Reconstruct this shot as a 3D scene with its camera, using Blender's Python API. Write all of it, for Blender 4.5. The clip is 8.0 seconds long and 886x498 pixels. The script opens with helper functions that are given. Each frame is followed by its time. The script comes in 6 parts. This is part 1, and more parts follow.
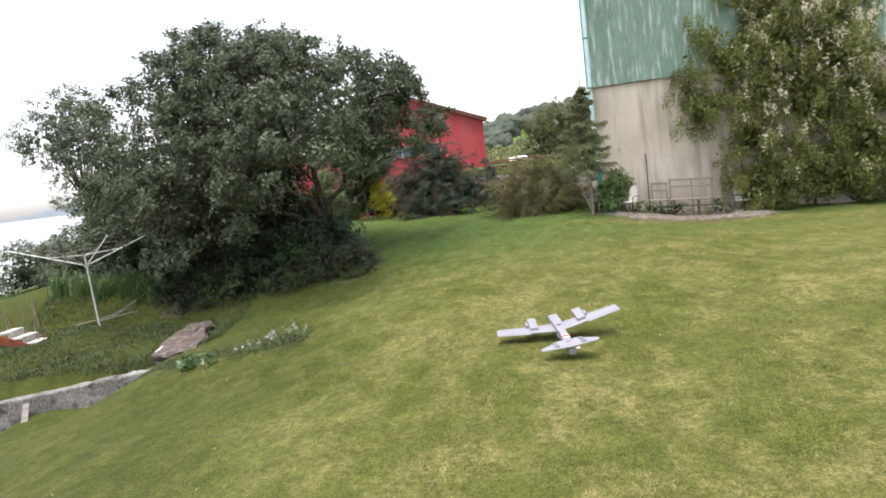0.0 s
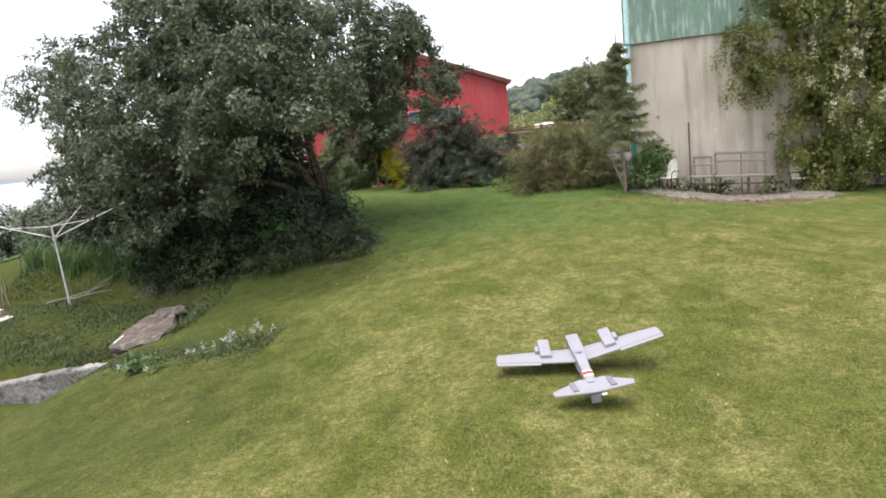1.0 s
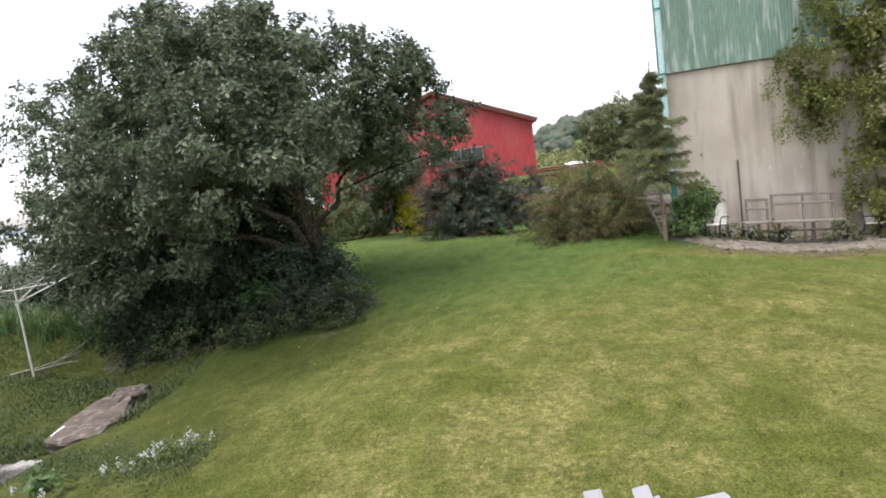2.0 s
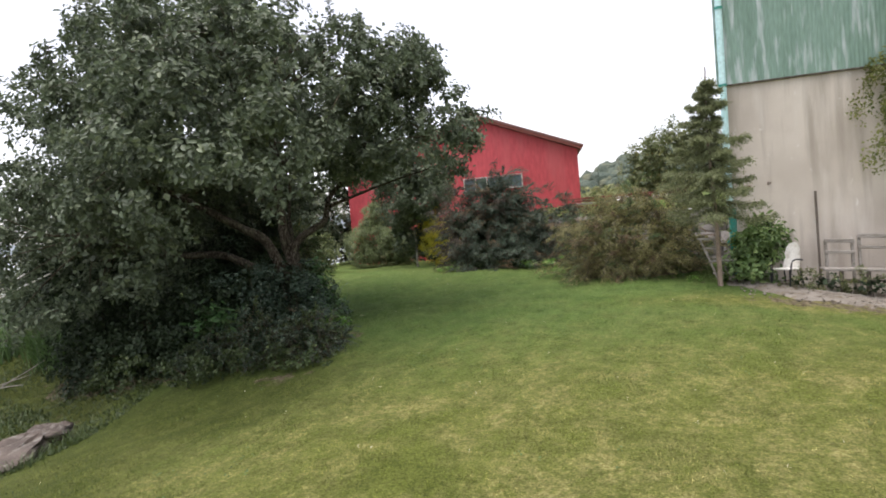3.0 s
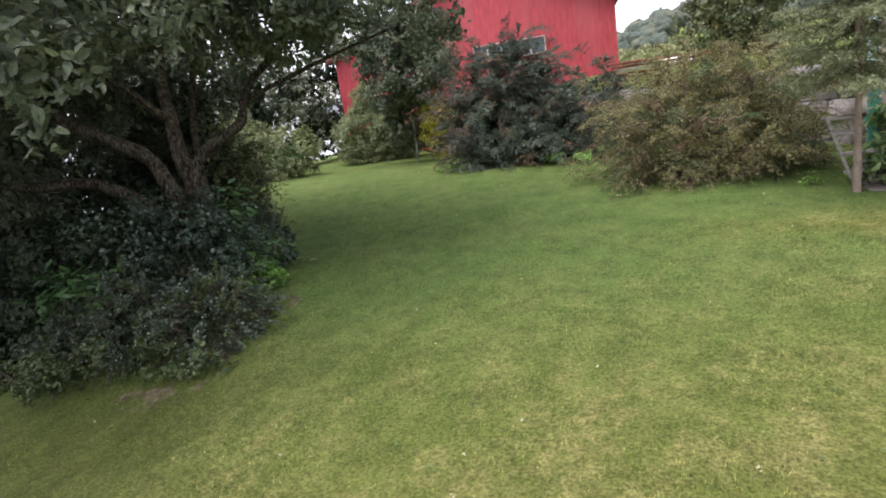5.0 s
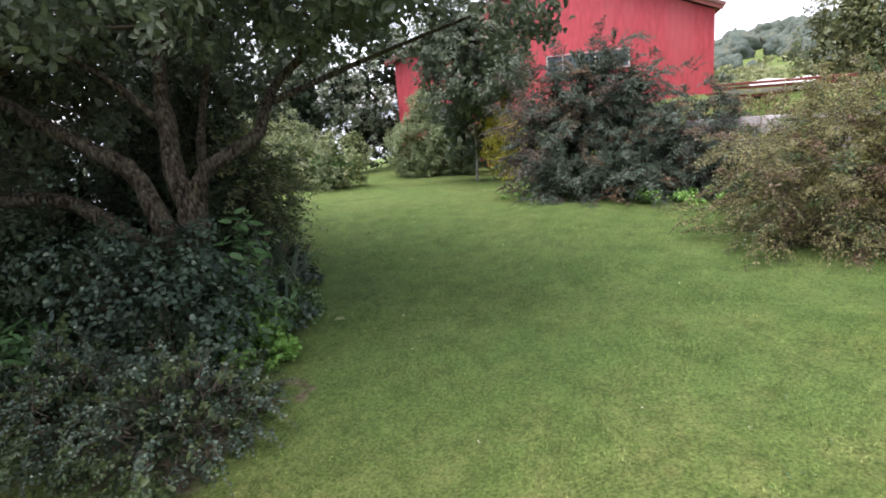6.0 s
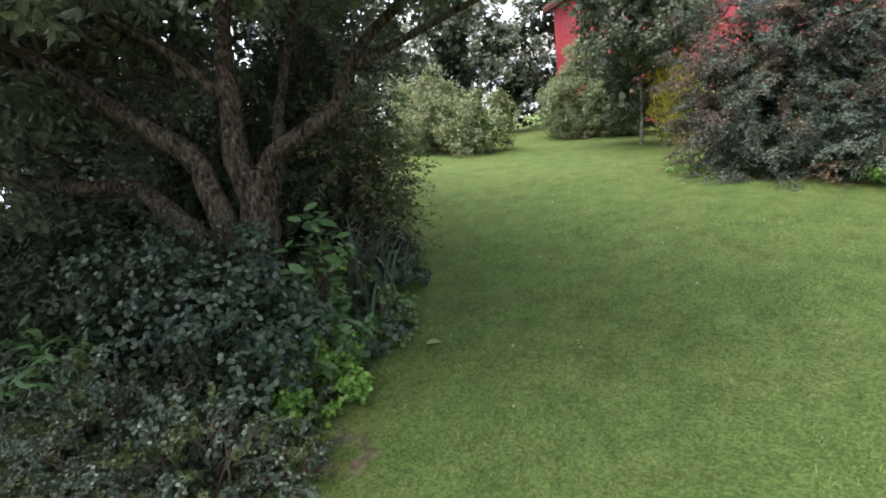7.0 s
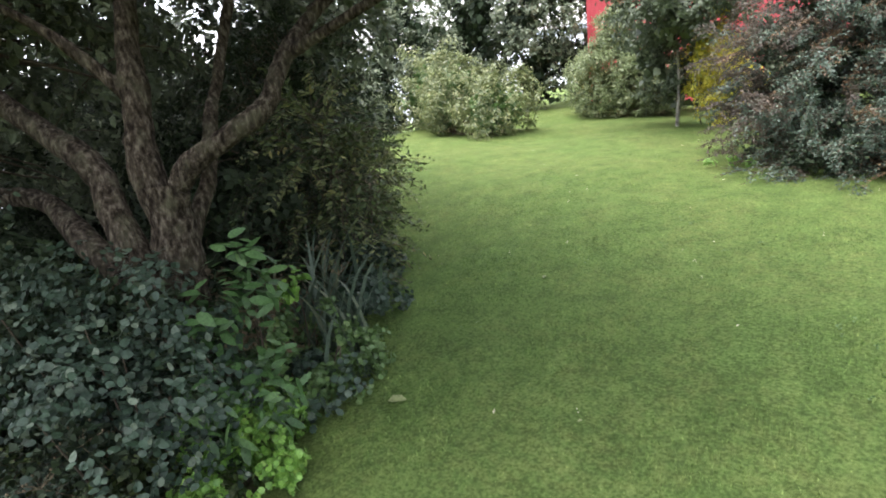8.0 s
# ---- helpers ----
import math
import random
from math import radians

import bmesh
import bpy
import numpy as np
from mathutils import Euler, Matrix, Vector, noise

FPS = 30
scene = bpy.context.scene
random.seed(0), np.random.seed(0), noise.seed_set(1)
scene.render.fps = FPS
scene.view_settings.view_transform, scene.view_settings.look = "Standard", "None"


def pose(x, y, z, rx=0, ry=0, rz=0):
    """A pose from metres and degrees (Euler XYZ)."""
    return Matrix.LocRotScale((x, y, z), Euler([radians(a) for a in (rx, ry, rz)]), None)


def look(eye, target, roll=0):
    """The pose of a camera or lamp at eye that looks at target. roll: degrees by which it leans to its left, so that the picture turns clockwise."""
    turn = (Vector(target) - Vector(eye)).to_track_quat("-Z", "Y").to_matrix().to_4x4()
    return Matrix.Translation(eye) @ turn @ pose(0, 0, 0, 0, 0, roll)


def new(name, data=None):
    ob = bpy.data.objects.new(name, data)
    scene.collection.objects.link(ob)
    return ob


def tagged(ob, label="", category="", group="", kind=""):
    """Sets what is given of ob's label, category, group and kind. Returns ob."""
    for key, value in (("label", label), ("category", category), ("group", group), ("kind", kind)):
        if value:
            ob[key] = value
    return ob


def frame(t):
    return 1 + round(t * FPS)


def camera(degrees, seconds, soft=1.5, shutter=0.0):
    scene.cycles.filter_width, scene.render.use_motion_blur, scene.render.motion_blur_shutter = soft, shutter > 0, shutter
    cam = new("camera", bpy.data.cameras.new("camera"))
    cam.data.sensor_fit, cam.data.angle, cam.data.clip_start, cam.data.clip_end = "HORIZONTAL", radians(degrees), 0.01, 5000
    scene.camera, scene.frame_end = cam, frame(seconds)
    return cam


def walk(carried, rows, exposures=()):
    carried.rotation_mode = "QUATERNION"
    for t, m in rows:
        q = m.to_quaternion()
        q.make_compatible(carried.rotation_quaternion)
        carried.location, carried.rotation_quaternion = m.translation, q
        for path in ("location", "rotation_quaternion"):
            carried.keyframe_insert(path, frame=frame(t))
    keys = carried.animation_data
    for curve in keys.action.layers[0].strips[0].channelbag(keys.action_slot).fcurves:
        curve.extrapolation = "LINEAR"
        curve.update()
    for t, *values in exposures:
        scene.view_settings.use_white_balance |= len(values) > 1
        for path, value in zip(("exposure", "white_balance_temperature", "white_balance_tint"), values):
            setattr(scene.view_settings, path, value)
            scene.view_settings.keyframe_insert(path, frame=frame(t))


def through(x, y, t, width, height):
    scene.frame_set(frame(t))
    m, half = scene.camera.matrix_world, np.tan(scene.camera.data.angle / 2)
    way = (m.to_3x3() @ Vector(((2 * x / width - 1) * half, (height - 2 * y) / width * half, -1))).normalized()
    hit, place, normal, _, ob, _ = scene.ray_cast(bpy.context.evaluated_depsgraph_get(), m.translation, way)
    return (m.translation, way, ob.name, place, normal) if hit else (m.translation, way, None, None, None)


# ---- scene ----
cam = camera(73.0, 8.0, soft=1.8)
PATH = [
    (0, (0.654, 3.583, 2.394), (0.428, 5.551, 2.113), -7.4),
    (0.5, (0.799, 4.607, 2.319), (0.539, 6.55, 1.924), -7.7),
    (1, (0.868, 5.755, 2.379), (0.55, 7.692, 1.997), -6.5),
    (1.5, (0.965, 6.884, 2.461), (0.622, 8.818, 2.085), -7.7),
    (1.7, (1.004, 7.324, 2.488), (0.63, 9.269, 2.204), -7.2),
    (2.8, (1.706, 9.933, 2.088), (1.186, 11.856, 1.903), -9.0),
    (3, (1.684, 10.43, 2.026), (1.097, 12.338, 1.913), -5.0),
    (3.5, (1.591, 11.504, 2.099), (0.943, 13.355, 1.707), -7.9),
    (4, (1.493, 12.534, 2.104), (0.836, 14.381, 1.709), -6.9),
    (4.5, (1.34, 13.481, 2.087), (0.651, 15.32, 1.707), -7.2),
    (4.7, (1.277, 13.884, 2.085), (0.596, 15.7, 1.595), -8.1),
    (5.8, (0.195, 16.156, 2.252), (-0.585, 17.927, 1.746), -7.9),
    (6, (0.057, 16.521, 2.223), (-0.774, 18.281, 1.761), -4.8),
    (6.5, (-0.19, 17.406, 2.231), (-1.271, 19.01, 1.722), -6.5),
    (7, (-0.36, 18.113, 2.274), (-1.632, 19.552, 1.716), -6.8),
    (7.5, (-0.575, 18.734, 2.277), (-1.922, 20.089, 1.686), -6.3),
    (8, (-0.759, 19.277, 2.319), (-2.1, 20.619, 1.686), -7.2),
]
EXPOSURES = [(0.0, 1.4, 6480, 15), (1.5, 1.35, 6480, 15), (3.5, 1.25, 6450, 18), (4.5, 1.4, 6400, 21), (6.5, 1.9, 6100, 22), (7.5, 2.15, 6300, 18), (8.0, 2.45, 6250, 18)]
walk(cam, [(t, look(eye, target, roll)) for t, eye, target, roll in PATH], EXPOSURES)

# ---- light ----
world = bpy.data.worlds.new("sky")
scene.world = world
world.use_nodes = True
wn, wl = world.node_tree.nodes, world.node_tree.links
sky = wn.new("ShaderNodeTexSky")
sky.sky_type, sky.sun_disc = "NISHITA", False
sky.sun_elevation, sky.sun_rotation = radians(80), radians(233)
sky.air_density, sky.dust_density, sky.ozone_density = 1.0, 1.5, 1.0
pale = wn.new("ShaderNodeHueSaturation")
pale.inputs["Saturation"].default_value = 0.3
wl.new(sky.outputs[0], pale.inputs["Color"])
wl.new(pale.outputs[0], wn["Background"].inputs["Color"])
wn["Background"].inputs["Strength"].default_value = 0.13
sun = new("sun", bpy.data.lights.new("sun", "SUN"))
sun.data.energy, sun.data.angle, sun.data.color = 1.9, radians(60), (1.0, 0.96, 0.9)
sun.matrix_world = look((-2, -1.5, 14), (0, 0, 0))


# ---- materials ----
def material(name, rough=0.7, metal=0.0, spec=0.3):
    m = bpy.data.materials.new(name)
    m.use_nodes = True
    b = m.node_tree.nodes["Principled BSDF"]
    b.inputs["Roughness"].default_value = rough
    b.inputs["Metallic"].default_value = metal
    b.inputs["Specular IOR Level"].default_value = spec
    return m, m.node_tree.nodes, m.node_tree.links, b


def noise_tex(n, l, scale, detail=4.0, stretch=None, space="Object"):
    tc = n.new("ShaderNodeTexCoord")
    mp = n.new("ShaderNodeMapping")
    if stretch:
        mp.inputs["Scale"].default_value = stretch
    l.new(tc.outputs[space], mp.inputs["Vector"])
    t = n.new("ShaderNodeTexNoise")
    t.inputs["Scale"].default_value, t.inputs["Detail"].default_value = scale, detail
    l.new(mp.outputs[0], t.inputs["Vector"])
    return t


def ramp(n, l, source, stops):
    r = n.new("ShaderNodeValToRGB")
    el = r.color_ramp.elements
    while len(el) < len(stops):
        el.new(0.5)
    for e, (p, c) in zip(el, stops):
        e.position, e.color = p, (*c, 1) if len(c) == 3 else c
    l.new(source, r.inputs[0])
    return r


def mix(n, l, fac, a, b, mode="MIX"):
    m = n.new("ShaderNodeMix")
    m.data_type, m.blend_type = "RGBA", mode
    for s, v in ((m.inputs["Factor"], fac), (m.inputs["A"], a), (m.inputs["B"], b)):
        if isinstance(v, (int, float)):
            s.default_value = v
        elif isinstance(v, tuple):
            s.default_value = (*v, 1)
        else:
            l.new(v, s)
    return m.outputs["Result"]


def bump(n, l, b, height, strength=0.4, dist=0.02):
    k = n.new("ShaderNodeBump")
    k.inputs["Strength"].default_value, k.inputs["Distance"].default_value = strength, dist
    l.new(height, k.inputs["Height"])
    l.new(k.outputs[0], b.inputs["Normal"])


def surface(name, a, b_, c=None, scale=3.0, fine=40.0, rough=0.8, metal=0.0, relief=0.3, dist=0.01, stretch=None, spec=0.3):
    """Two-scale mottled surface: a and b_ mix on the large scale, c stains on top."""
    m, n, l, b = material(name, rough, metal, spec)
    big = noise_tex(n, l, scale, 5, stretch)
    small = noise_tex(n, l, fine, 6, stretch)
    r1 = ramp(n, l, big.outputs[0], [(0.35, a), (0.65, b_)])
    col = mix(n, l, 0.35, r1.outputs[0], ramp(n, l, small.outputs[0], [(0.3, tuple(0.6 * v for v in a)), (0.7, tuple(min(1, 1.25 * v) for v in b_))]).outputs[0])
    if c:
        st = noise_tex(n, l, scale * 2.3, 7, stretch)
        col = mix(n, l, ramp(n, l, st.outputs[0], [(0.52, (0, 0, 0)), (0.68, (1, 1, 1))]).outputs[0], col, c)
    l.new(col, b.inputs["Base Color"])
    bump(n, l, b, small.outputs[0], relief, dist)
    return m


def leaf_material(name, dark, light, tip=None, through=0.3, rough=0.45, spec=0.4):
    """Leaves: each one takes its own tone; light passes through in part."""
    m, n, l, b = material(name, rough, 0, spec)
    g = n.new("ShaderNodeNewGeometry")
    stops = [(0.0, dark), (0.75, light)]
    if tip:
        stops += [(0.86, light), (0.94, tip)]
    c = ramp(n, l, g.outputs["Random Per Island"], stops)
    big = noise_tex(n, l, 0.9, 2)
    col = mix(n, l, ramp(n, l, big.outputs[0], [(0.35, (0, 0, 0)), (0.7, (0.5, 0.5, 0.5))]).outputs[0], c.outputs[0], tuple(min(1, 1.35 * v) for v in light))
    grain = noise_tex(n, l, 70, 5)
    col = mix(n, l, 1.0, col, ramp(n, l, grain.outputs[0], [(0.32, (0.66, 0.68, 0.66)), (0.68, (1.3, 1.28, 1.3))]).outputs[0], "MULTIPLY")
    bump(n, l, b, grain.outputs[0], 0.35, 0.006)
    l.new(col, b.inputs["Base Color"])
    t = n.new("ShaderNodeBsdfTranslucent")
    l.new(col, t.inputs["Color"])
    mx = n.new("ShaderNodeMixShader")
    mx.inputs[0].default_value = through
    l.new(b.outputs[0], mx.inputs[1])
    l.new(t.outputs[0], mx.inputs[2])
    l.new(mx.outputs[0], n["Material Output"].inputs[0])
    return m


def lawn_material(name="lawn", blades=False):
    m, n, l, b = material(name, 0.9, 0, 0.15)
    big = noise_tex(n, l, 0.55, 4)
    mid = noise_tex(n, l, 2.6, 5, (1, 0.6, 1))
    fine = noise_tex(n, l, 45, 4)
    blade = noise_tex(n, l, 160, 3)
    cool = ramp(n, l, fine.outputs[0], [(0.3, (0.046, 0.090, 0.019)), (0.7, (0.107, 0.188, 0.052))])
    warm = ramp(n, l, fine.outputs[0], [(0.32, (0.060, 0.079, 0.011)), (0.68, (0.142, 0.166, 0.032))])
    dry = ramp(n, l, fine.outputs[0], [(0.32, (0.14, 0.132, 0.038)), (0.68, (0.34, 0.315, 0.125))])
    tiny = noise_tex(n, l, 11, 4)
    f = mix(n, l, 0.55, ramp(n, l, big.outputs[0], [(0.36, (0.10, 0.10, 0.10)), (0.64, (0.9, 0.9, 0.9))]).outputs[0],
            ramp(n, l, mid.outputs[0], [(0.42, (0.05, 0.05, 0.05)), (0.64, (0.9, 0.9, 0.9))]).outputs[0])
    a = n.new("ShaderNodeAttribute")
    a.attribute_name = "worn"
    green = mix(n, l, a.outputs["Fac"], cool.outputs[0], warm.outputs[0])
    # olive grass of the low side, with shade painted into its darker colour
    dim = n.new("ShaderNodeAttribute")
    dim.attribute_name = "dim_olive"
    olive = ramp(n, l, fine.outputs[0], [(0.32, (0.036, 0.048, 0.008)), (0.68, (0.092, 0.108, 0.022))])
    green = mix(n, l, dim.outputs["Fac"], green, olive.outputs[0])
    f2 = mix(n, l, 1.0, mix(n, l, 0.6, f, ramp(n, l, tiny.outputs[0], [(0.38, (0, 0, 0)), (0.62, (1.6, 1.6, 1.6))]).outputs[0], "MULTIPLY"), a.outputs["Color"], "MULTIPLY")
    # dry tone is held back where the colour is dimmed
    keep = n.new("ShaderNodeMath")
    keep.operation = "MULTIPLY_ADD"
    l.new(dim.outputs["Fac"], keep.inputs[0])
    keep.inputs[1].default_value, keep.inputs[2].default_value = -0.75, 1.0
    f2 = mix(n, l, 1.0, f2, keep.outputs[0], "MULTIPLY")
    col = mix(n, l, f2, green, dry.outputs[0])
    patch = noise_tex(n, l, 3.4, 6)
    clump = noise_tex(n, l, 19, 5)
    col = mix(n, l, 1.0, col, ramp(n, l, patch.outputs[0], [(0.32, (0.82, 0.84, 0.80)), (0.68, (1.16, 1.15, 1.15))]).outputs[0], "MULTIPLY")
    col = mix(n, l, 1.0, col, ramp(n, l, clump.outputs[0], [(0.34, (0.86, 0.87, 0.85)), (0.66, (1.12, 1.12, 1.1))]).outputs[0], "MULTIPLY")
    if blades:
        g = n.new("ShaderNodeNewGeometry")
        tone = ramp(n, l, g.outputs["Random Per Island"], [(0.0, (0.45, 0.52, 0.45)), (0.5, (0.95, 1.02, 0.95)), (0.8, (1.35, 1.35, 1.4)), (0.93, (1.85, 1.75, 1.9)), (1.0, (2.3, 2.1, 2.4))])
        l.new(mix(n, l, 1.0, col, tone.outputs[0], "MULTIPLY"), b.inputs["Base Color"])
        return m
    s = n.new("ShaderNodeAttribute")
    s.attribute_name = "soil"
    earth = ramp(n, l, noise_tex(n, l, 14, 6).outputs[0], [(0.35, (0.07, 0.056, 0.03)), (0.7, (0.23, 0.19, 0.125))])
    edge = n.new("ShaderNodeMath")
    edge.operation = "MULTIPLY_ADD"
    l.new(noise_tex(n, l, 5, 5).outputs[0], edge.inputs[0])
    edge.inputs[1].default_value = 1.0
    l.new(s.outputs["Fac"], edge.inputs[2])
    col = mix(n, l, ramp(n, l, edge.outputs[0], [(0.85, (0, 0, 0)), (1.1, (1, 1, 1))]).outputs[0], col, earth.outputs[0])
    l.new(col, b.inputs["Base Color"])
    bump(n, l, b, blade.outputs[0], 0.9, 0.03)
    return m


LAWN = lawn_material()
BLADE = lawn_material("grass_blade", True)
def bark_material():
    """Plated bark: long cells with dark cracks, lichen patches."""
    m, n, l, b = material("bark", 0.95, 0, 0.08)
    tc = n.new("ShaderNodeTexCoord")
    warp = noise_tex(n, l, 9, 3)
    add = n.new("ShaderNodeMix")
    add.data_type = "VECTOR"
    add.inputs["Factor"].default_value = 0.06
    l.new(tc.outputs["Object"], add.inputs["A"])
    l.new(warp.outputs["Color"], add.inputs["B"])
    mp = n.new("ShaderNodeMapping")
    mp.inputs["Scale"].default_value = (1, 1, 0.6)
    l.new(add.outputs["Result"], mp.inputs["Vector"])
    vo = n.new("ShaderNodeTexVoronoi")
    vo.feature = "DISTANCE_TO_EDGE"
    vo.inputs["Scale"].default_value = 62
    l.new(mp.outputs[0], vo.inputs["Vector"])
    crack = noise_tex(n, l, 34, 9, (1, 1, 0.4))
    soft = mix(n, l, 0.78, ramp(n, l, vo.outputs["Distance"], [(0.0, (0.1, 0.1, 0.1)), (0.35, (0.8, 0.8, 0.8))]).outputs[0], ramp(n, l, crack.outputs[0], [(0.28, (0, 0, 0)), (0.72, (1, 1, 1))]).outputs[0])
    plates = ramp(n, l, soft, [(0.2, (0.011, 0.008, 0.006)), (0.5, (0.044, 0.036, 0.026)), (0.85, (0.128, 0.112, 0.086))])
    stain = noise_tex(n, l, 7, 5)
    col = mix(n, l, ramp(n, l, stain.outputs[0], [(0.52, (0, 0, 0)), (0.72, (0.5, 0.5, 0.5))]).outputs[0], plates.outputs[0], (0.10, 0.10, 0.062))
    l.new(col, b.inputs["Base Color"])
    bump(n, l, b, soft, 1.0, 0.018)
    return m


BARK = bark_material()
TWIG = surface("twig", (0.050, 0.040, 0.028), (0.095, 0.076, 0.052), None, 8, 60, 0.9)


def wall_material():
    """Old render: broad stains, rain streaks, pale flaked spots."""
    m, n, l, b = material("render_wall", 0.93, 0, 0.2)
    broad = noise_tex(n, l, 0.8, 6)
    col = ramp(n, l, broad.outputs[0], [(0.33, (0.43, 0.375, 0.315)), (0.66, (0.60, 0.54, 0.465))]).outputs[0]
    rain = noise_tex(n, l, 2.2, 7, (1.6, 1.6, 0.16))
    col = mix(n, l, ramp(n, l, rain.outputs[0], [(0.5, (0, 0, 0)), (0.72, (0.75, 0.75, 0.75))]).outputs[0], col, (0.27, 0.23, 0.185))
    lime = noise_tex(n, l, 2.6, 7, (1.4, 1.4, 0.3))
    col = mix(n, l, ramp(n, l, lime.outputs[0], [(0.56, (0, 0, 0)), (0.74, (0.6, 0.6, 0.6))]).outputs[0], col, (0.64, 0.60, 0.54))
    flake = noise_tex(n, l, 7, 6, (1, 1, 0.6))
    col = mix(n, l, ramp(n, l, flake.outputs[0], [(0.66, (0, 0, 0)), (0.72, (0.7, 0.7, 0.7))]).outputs[0], col, (0.72, 0.69, 0.64))
    pit = noise_tex(n, l, 75, 5)
    col = mix(n, l, 0.2, col, ramp(n, l, pit.outputs[0], [(0.3, (0.22, 0.19, 0.155)), (0.65, (0.68, 0.62, 0.54))]).outputs[0])
    l.new(col, b.inputs["Base Color"])
    bump(n, l, b, flake.outputs[0], 0.3, 0.012)
    return m


CONCRETE = wall_material()
STONE = surface("old_concrete", (0.13, 0.12, 0.11), (0.32, 0.30, 0.28), (0.06, 0.055, 0.045), 1.6, 24, 0.92, 0, 0.6, 0.03)
WHITEWASH = surface("old_whitewash", (0.10, 0.09, 0.078), (0.42, 0.41, 0.39), (0.045, 0.038, 0.03), 1.2, 18, 0.95, 0, 0.8, 0.04)
SLABM = surface("slab", (0.062, 0.050, 0.042), (0.125, 0.10, 0.083), (0.20, 0.185, 0.16), 3.4, 30, 0.9, 0, 0.4, 0.01)
GRAVEL = surface("gravel", (0.15, 0.128, 0.10), (0.29, 0.262, 0.225), (0.15, 0.118, 0.07), 3.0, 60, 0.95, 0, 0.9, 0.03)
CLAD = surface("green_sheet", (0.135, 0.225, 0.170), (0.20, 0.305, 0.245), (0.42, 0.48, 0.47), 0.9, 9, 0.5, 0.0, 0.1, 0.004, (3.6, 3.6, 0.5), 0.5)
PIPE = surface("pipe_paint", (0.45, 0.68, 0.68), (0.58, 0.80, 0.79), (0.30, 0.58, 0.54), 0.5, 20, 0.5, 0, 0.1, 0.003)
PIPELOW = surface("pipe_green", (0.03, 0.22, 0.18), (0.06, 0.33, 0.27), (0.10, 0.18, 0.15), 2.0, 30, 0.55, 0, 0.1, 0.003)
RED = surface("red_sheet", (0.48, 0.062, 0.072), (0.56, 0.088, 0.098), (0.54, 0.11, 0.115), 0.35, 8, 0.6, 0, 0.05, 0.003, (1, 1, 0.3))
REDTRIM = surface("brown_red_trim", (0.16, 0.045, 0.035), (0.26, 0.08, 0.06), None, 1.5, 20, 0.7)
DARKSHADEWOOD = surface("dark_weathered_shaded_wood", (0.085, 0.07, 0.055), (0.14, 0.118, 0.095), None, 3, 40, 0.85, 0, 0.5, 0.006, (1, 1, 5))
GREYWOOD = surface("weathered_wood", (0.20, 0.18, 0.155), (0.32, 0.295, 0.26), (0.14, 0.12, 0.09), 3, 40, 0.85, 0, 0.5, 0.006, (1, 1, 5))
PALEWOOD = surface("pale_wood", (0.42, 0.40, 0.36), (0.60, 0.58, 0.53), (0.3, 0.28, 0.24), 3, 40, 0.8, 0, 0.3, 0.004)
RUSTWOOD = surface("red_wood", (0.16, 0.045, 0.022), (0.26, 0.075, 0.035), (0.09, 0.03, 0.02), 3, 40, 0.8)
PLASTIC = surface("white_plastic", (0.72, 0.69, 0.63), (0.84, 0.81, 0.75), (0.60, 0.56, 0.48), 4, 30, 0.45)
ALU = surface("dull_aluminium", (0.58, 0.57, 0.54), (0.70, 0.69, 0.66), None, 6, 60, 0.5, 0.3)


def foam_material():
    """Sprayed foam board: nearly even grey, faint scuffs."""
    m, n, l, b = material("grey_foam_board", 0.55, 0, 0.35)
    scuff = noise_tex(n, l, 5, 4)
    l.new(ramp(n, l, scuff.outputs[0], [(0.3, (0.25, 0.25, 0.272)), (0.7, (0.278, 0.278, 0.30))]).outputs[0], b.inputs["Base Color"])
    bump(n, l, b, noise_tex(n, l, 120, 3).outputs[0], 0.08, 0.001)
    return m


FOAM = foam_material()
FOAMDARK = surface("dark_grey_tape", (0.15, 0.15, 0.165), (0.19, 0.19, 0.21), None, 6, 40, 0.6)
BLACKMETAL = surface("black_metal", (0.02, 0.02, 0.022), (0.035, 0.035, 0.036), None, 8, 50, 0.5)
BANDRED = surface("red_tape", (0.55, 0.04, 0.02), (0.62, 0.06, 0.03), None, 8, 40, 0.5)
BANDWHITE = surface("white_tape", (0.78, 0.78, 0.74), (0.84, 0.84, 0.80), None, 8, 40, 0.5)
ROOFSHEET = surface("roof_sheet", (0.15, 0.07, 0.06), (0.24, 0.12, 0.10), None, 1.0, 12, 0.7)


def glass_material():
    m, n, l, b = material("window_glass", 0.08, 0, 0.6)
    b.inputs["Base Color"].default_value = (0.12, 0.15, 0.16, 1)
    return m


PANE = glass_material()


# ---- mesh helpers ----
def place(ob, parent):
    if parent is not None:
        ob.parent = parent
        ob.matrix_parent_inverse = parent.matrix_world.inverted()
    return ob


def part(name, bm, mat, parent, label="", smooth=False):
    me = bpy.data.meshes.new(name)
    bm.to_mesh(me)
    bm.free()
    me.materials.append(mat)
    if smooth:
        me.shade_smooth()
    ob = place(new(name, me), parent)
    return tagged(ob, label) if label else ob


